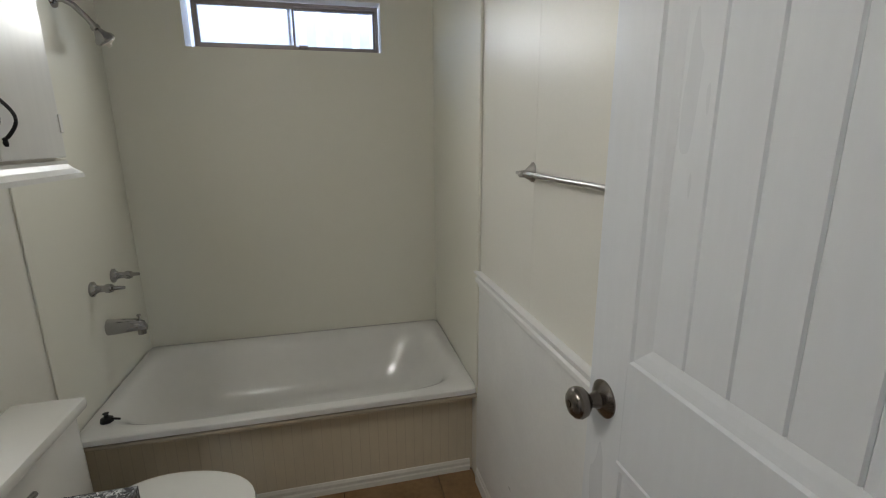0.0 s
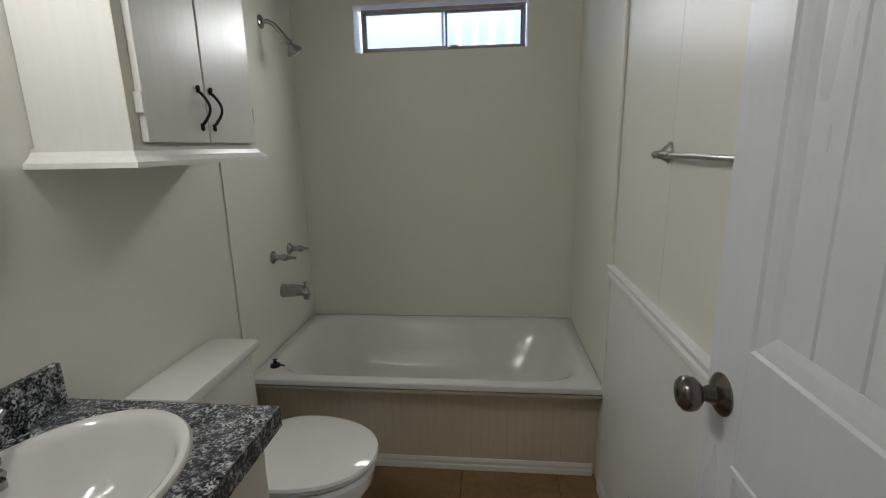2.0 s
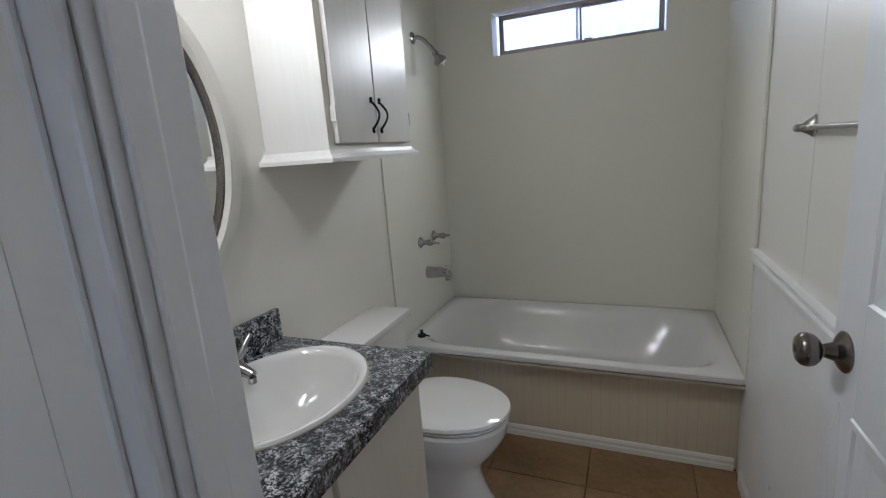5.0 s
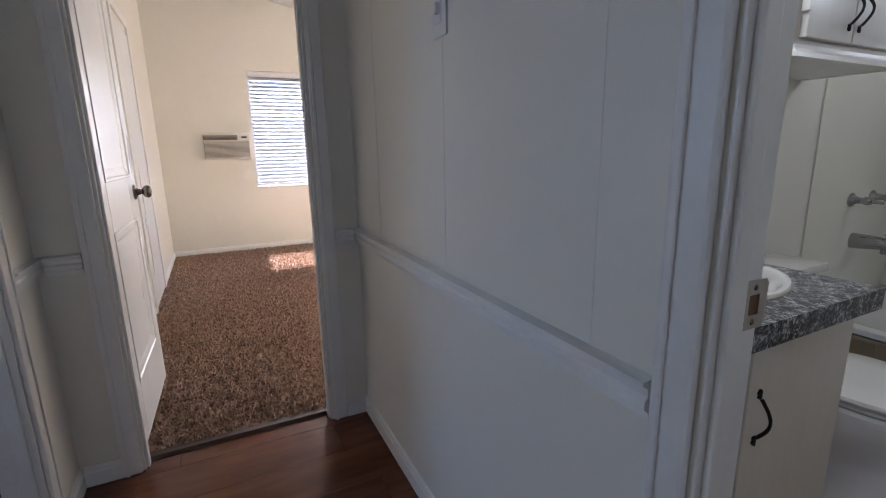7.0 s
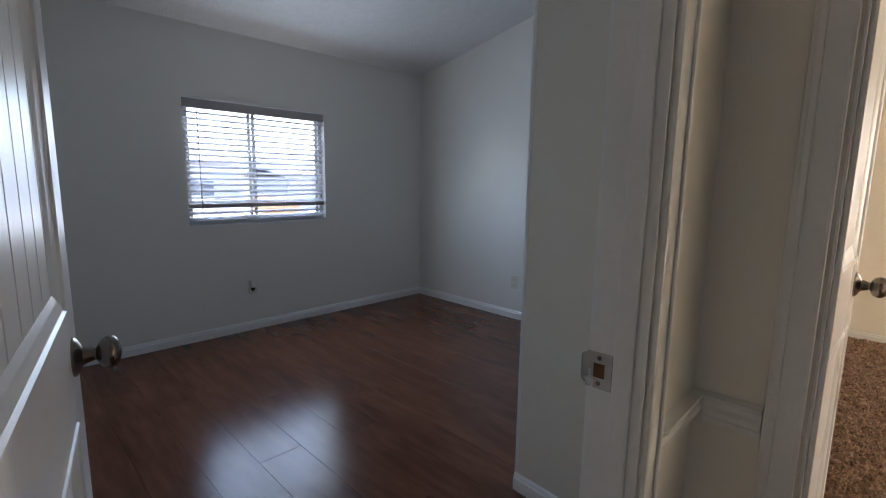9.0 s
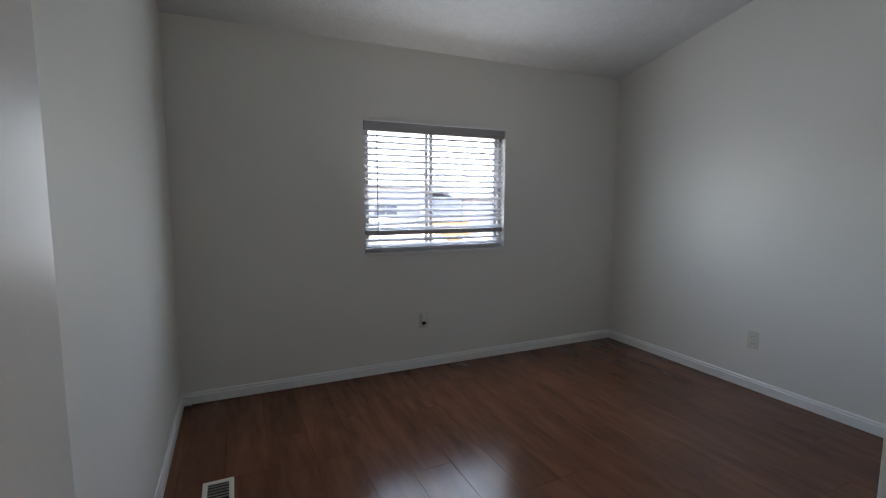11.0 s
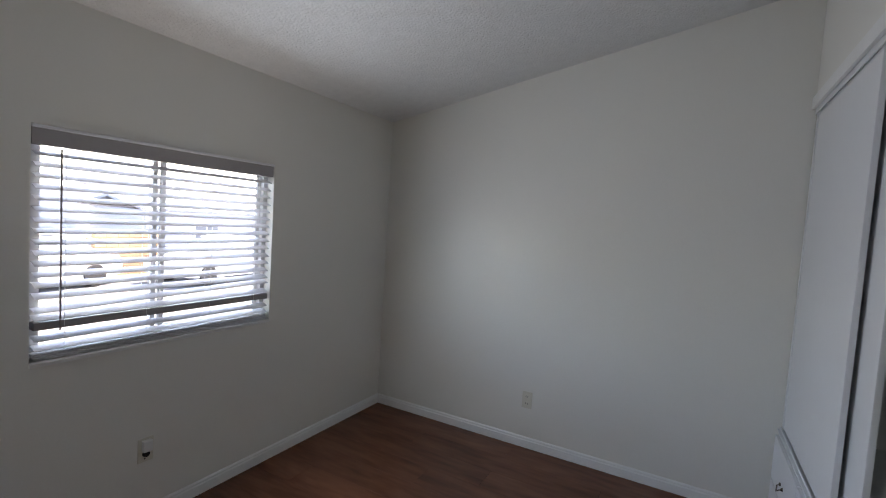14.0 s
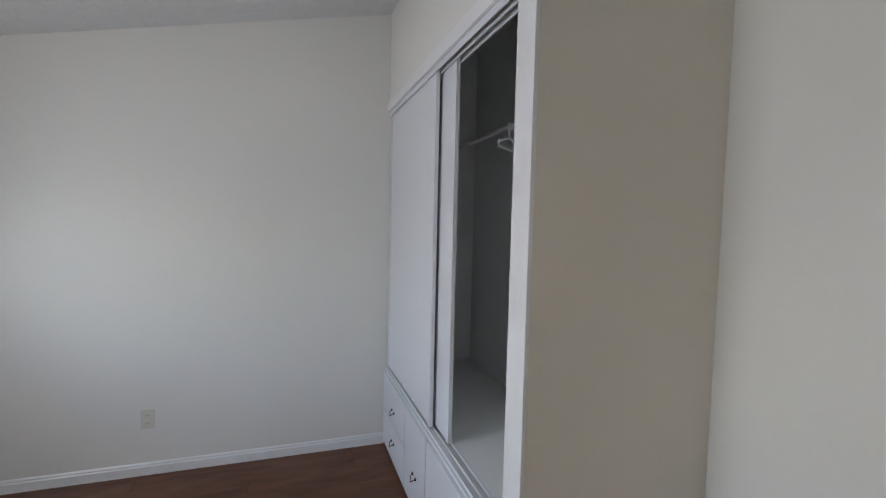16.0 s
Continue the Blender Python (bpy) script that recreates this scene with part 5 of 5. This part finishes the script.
house("white neighbouring home beside the bathroom window", 0.0, 8.2, 12, 5, 3.0, 180, SIDING, [(-3.2, 1.2, 1.2, 0.9), (4.0, 1.2, 1.2, 0.9)])
shed = thing("brick_wall", "low orange-tan brick wall beside the driveway", "wall", pose(-8.85, -18.3, -0.85, 0, 0, 2))
for r in range(9):
    for i in range(6):
        x = i * 0.33 - 1.0 + 0.16 * (r % 2)
        part("brick", boxes((x, x + 0.318, -0.1, 0.1, r * 0.15, r * 0.15 + 0.138)), TANSTUCCO, shed)


def parked_car(label, x, y, turn, paint):
    """A small saloon along local x: body, glasshouse, four wheels and lamps."""
    c = thing("car", label, "car", pose(x, y, -0.85, 0, 0, turn), "parked cars")
    side = [(-2.15, 0.32), (-2.2, 0.62), (-2.05, 0.82), (-1.5, 0.9), (0.95, 0.9), (1.75, 0.78), (2.15, 0.6), (2.18, 0.34), (1.6, 0.24), (-1.6, 0.24)]
    body = part("body", loft(bmesh.new(), [[(u * k, v, max(0.24, w - (1 - k) * 0.8)) for u, w in side] for v, k in ((-0.86, 0.96), (-0.80, 1.0), (0.80, 1.0), (0.86, 0.96))]), paint, c, smooth=True)
    top = [(-1.55, 0.88), (-0.95, 1.36), (-0.3, 1.42), (0.35, 1.36), (1.05, 0.88)]
    part("cabin_glass", loft(bmesh.new(), [[(u, v * (1 if w < 1 else 0.78), w) for u, w in top] for v in (-0.78, 0.78)]), DARKGLASS, c, "dark car windows")
    part("roof", loft(bmesh.new(), [[(-0.98, v, 1.345), (-0.3, v, 1.405), (0.38, v, 1.345), (0.38, v, 1.375), (-0.3, v, 1.445), (-0.98, v, 1.375)] for v in (-0.62, 0.62)]), paint, c)
    for u in (-1.35, 1.35):
        for v in (-0.80, 0.80):
            m = pose(u, v, 0.31, 90)
            w = part("wheel", lathe(bmesh.new(), [(0.19, -0.10), (0.29, -0.10), (0.31, -0.07), (0.31, 0.07), (0.29, 0.10), (0.19, 0.10)], m, 20), DARKGAP, c, "black tyre", True)
            part("rim", lathe(bmesh.new(), [(0.001, -0.085), (0.19, -0.092), (0.19, 0.092), (0.001, 0.085)], m, 16), BRUSHED, w)
    for v in (-0.62, 0.62):
        part("headlight", boxes((2.10, 2.165, v - 0.15, v + 0.15, 0.52, 0.64), bevel=0.01), WHITEPLASTIC, body)
    return c


parked_car("white saloon car parked in the driveway", -10.6, -15.9, 8, WHITEPLASTIC)
parked_car("grey saloon car parked across the street", -5.6, -16.9, 14, ACGREY)
fence = thing("metal_fence", "white ribbed metal fence beside the bathroom window", "fence", pose(0.35, 3.4, -0.85))
for i in range(22):
    x = -1.3 + i * 0.12
    part("rib", loft(bmesh.new(), [[(x, 0, z), (x + 0.05, -0.018, z), (x + 0.119, 0, z), (x + 0.119, 0.01, z), (x, 0.01, z)] for z in (0.0, 3.9)]), RIBBED, fence)

# ---- floors, piece by piece ----


def bevel_tile(x0, x1, y0, y1, z0, z1, e):
    bm = bmesh.new()
    loft(bm, [[(x0, y0, z0), (x1, y0, z0), (x1, y1, z0), (x0, y1, z0)], [(x0, y0, z1 - e), (x1, y0, z1 - e), (x1, y1, z1 - e), (x0, y1, z1 - e)],
              [(x0 + e, y0 + e, z1), (x1 - e, y0 + e, z1), (x1 - e, y1 - e, z1), (x0 + e, y1 - e, z1)]])
    return bm


T, G = 0.40, 0.003
xs = [0.14 + T * k for k in range(-4, 4)]
ys = [0.90 + T * k for k in range(-4, 4)]
for a in xs:
    for b in ys:
        x0, x1, y0, y1 = max(a, XL) + G / 2, min(a + T, XR) - G / 2, max(b, HALL_N + 0.03) + G / 2, min(b + T, TUBF + 0.07) - G / 2
        if x1 - x0 > 0.01 and y1 - y0 > 0.01:
            part("floor_tile", bevel_tile(x0, x1, y0, y1, -0.008, 0.0, 0.0015), TILE, floor_bath)

PW, PL = 0.195, 1.22
for k in range(-16, 13):
    x0 = -1.53 + PW * k
    shift = random.choice((0, 0.31, 0.62, 0.9)) + random.uniform(-0.05, 0.05)
    spans = [(ROOM_S, ROOM_N, ROOM_W, ROOM_E), (ROOM_N, HALL_N, HALL_W - 0.04, 1.0)]
    if k in (0, 1, 2, 3, 4, -1):
        spans = [(ROOM_S, HALL_N, ROOM_W, 1.0)]
    for s0, s1, lo, hi in spans:
        a, b = max(x0, lo) + 0.0004, min(x0 + PW, hi) - 0.0004
        if b - a < 0.01:
            continue
        y = s0 - shift
        while y < s1:
            c, d = max(y, s0) + 0.0004, min(y + PL, s1) - 0.0004
            if d - c > 0.02:
                hi_b = min(b, ROOM_E - 0.0006) if (d < ROOM_N - 0.2) else b
                if hi_b - a > 0.01:
                    part("plank", bevel_tile(a, hi_b, c, d, -0.012, 0.0, 0.0004), WOOD, floor_room)
            y += PL

# carpet pile
rng = np.random.default_rng(3)
sp = 0.0185
gx, gy = np.meshgrid(np.arange(CAR_W + 0.02, CAR_E + 0.03, sp), np.arange(CAR_S + 0.02, 1.75, sp))
bx_, by_ = gx.ravel() + rng.uniform(-0.006, 0.006, gx.size), gy.ravel() + rng.uniform(-0.006, 0.006, gx.size)
keep = (bx_ < CAR_E - 0.005)
bx_, by_ = bx_[keep], by_[keep]
nt = bx_.size
ang = rng.uniform(0, 2 * np.pi, nt)
rad = rng.uniform(0.007, 0.0125, nt)
hgt = rng.uniform(0.005, 0.024, nt)
lean = rng.uniform(-0.007, 0.007, (nt, 2))
verts = np.zeros((nt, 7, 3))
for k in range(3):
    th = ang + 2 * np.pi * k / 3
    verts[:, k] = np.stack([bx_ + rad * np.cos(th), by_ + rad * np.sin(th), np.full(nt, 0.004)], 1)
    verts[:, 3 + k] = np.stack([bx_ + 0.75 * rad * np.cos(th + 0.5) + lean[:, 0], by_ + 0.75 * rad * np.sin(th + 0.5) + lean[:, 1], 0.006 + hgt * 0.75], 1)
verts[:, 6] = np.stack([bx_ + lean[:, 0], by_ + lean[:, 1], 0.008 + hgt], 1)
faces = []
tri = np.array([[0, 1, 4], [0, 4, 3], [1, 2, 5], [1, 5, 4], [2, 0, 3], [2, 3, 5], [3, 4, 6], [4, 5, 6], [5, 3, 6]])
faces = (tri[None] + 7 * np.arange(nt)[:, None, None]).reshape(-1, 3)
me = bpy.data.meshes.new("carpet_pile")
me.from_pydata(verts.reshape(-1, 3).tolist(), [], faces.tolist())
me.materials.append(CARPET)
pile = new("carpet_pile", me)
tagged(pile, "tufted brown plush pile of the bedroom carpet", "carpet", kind="stuff")
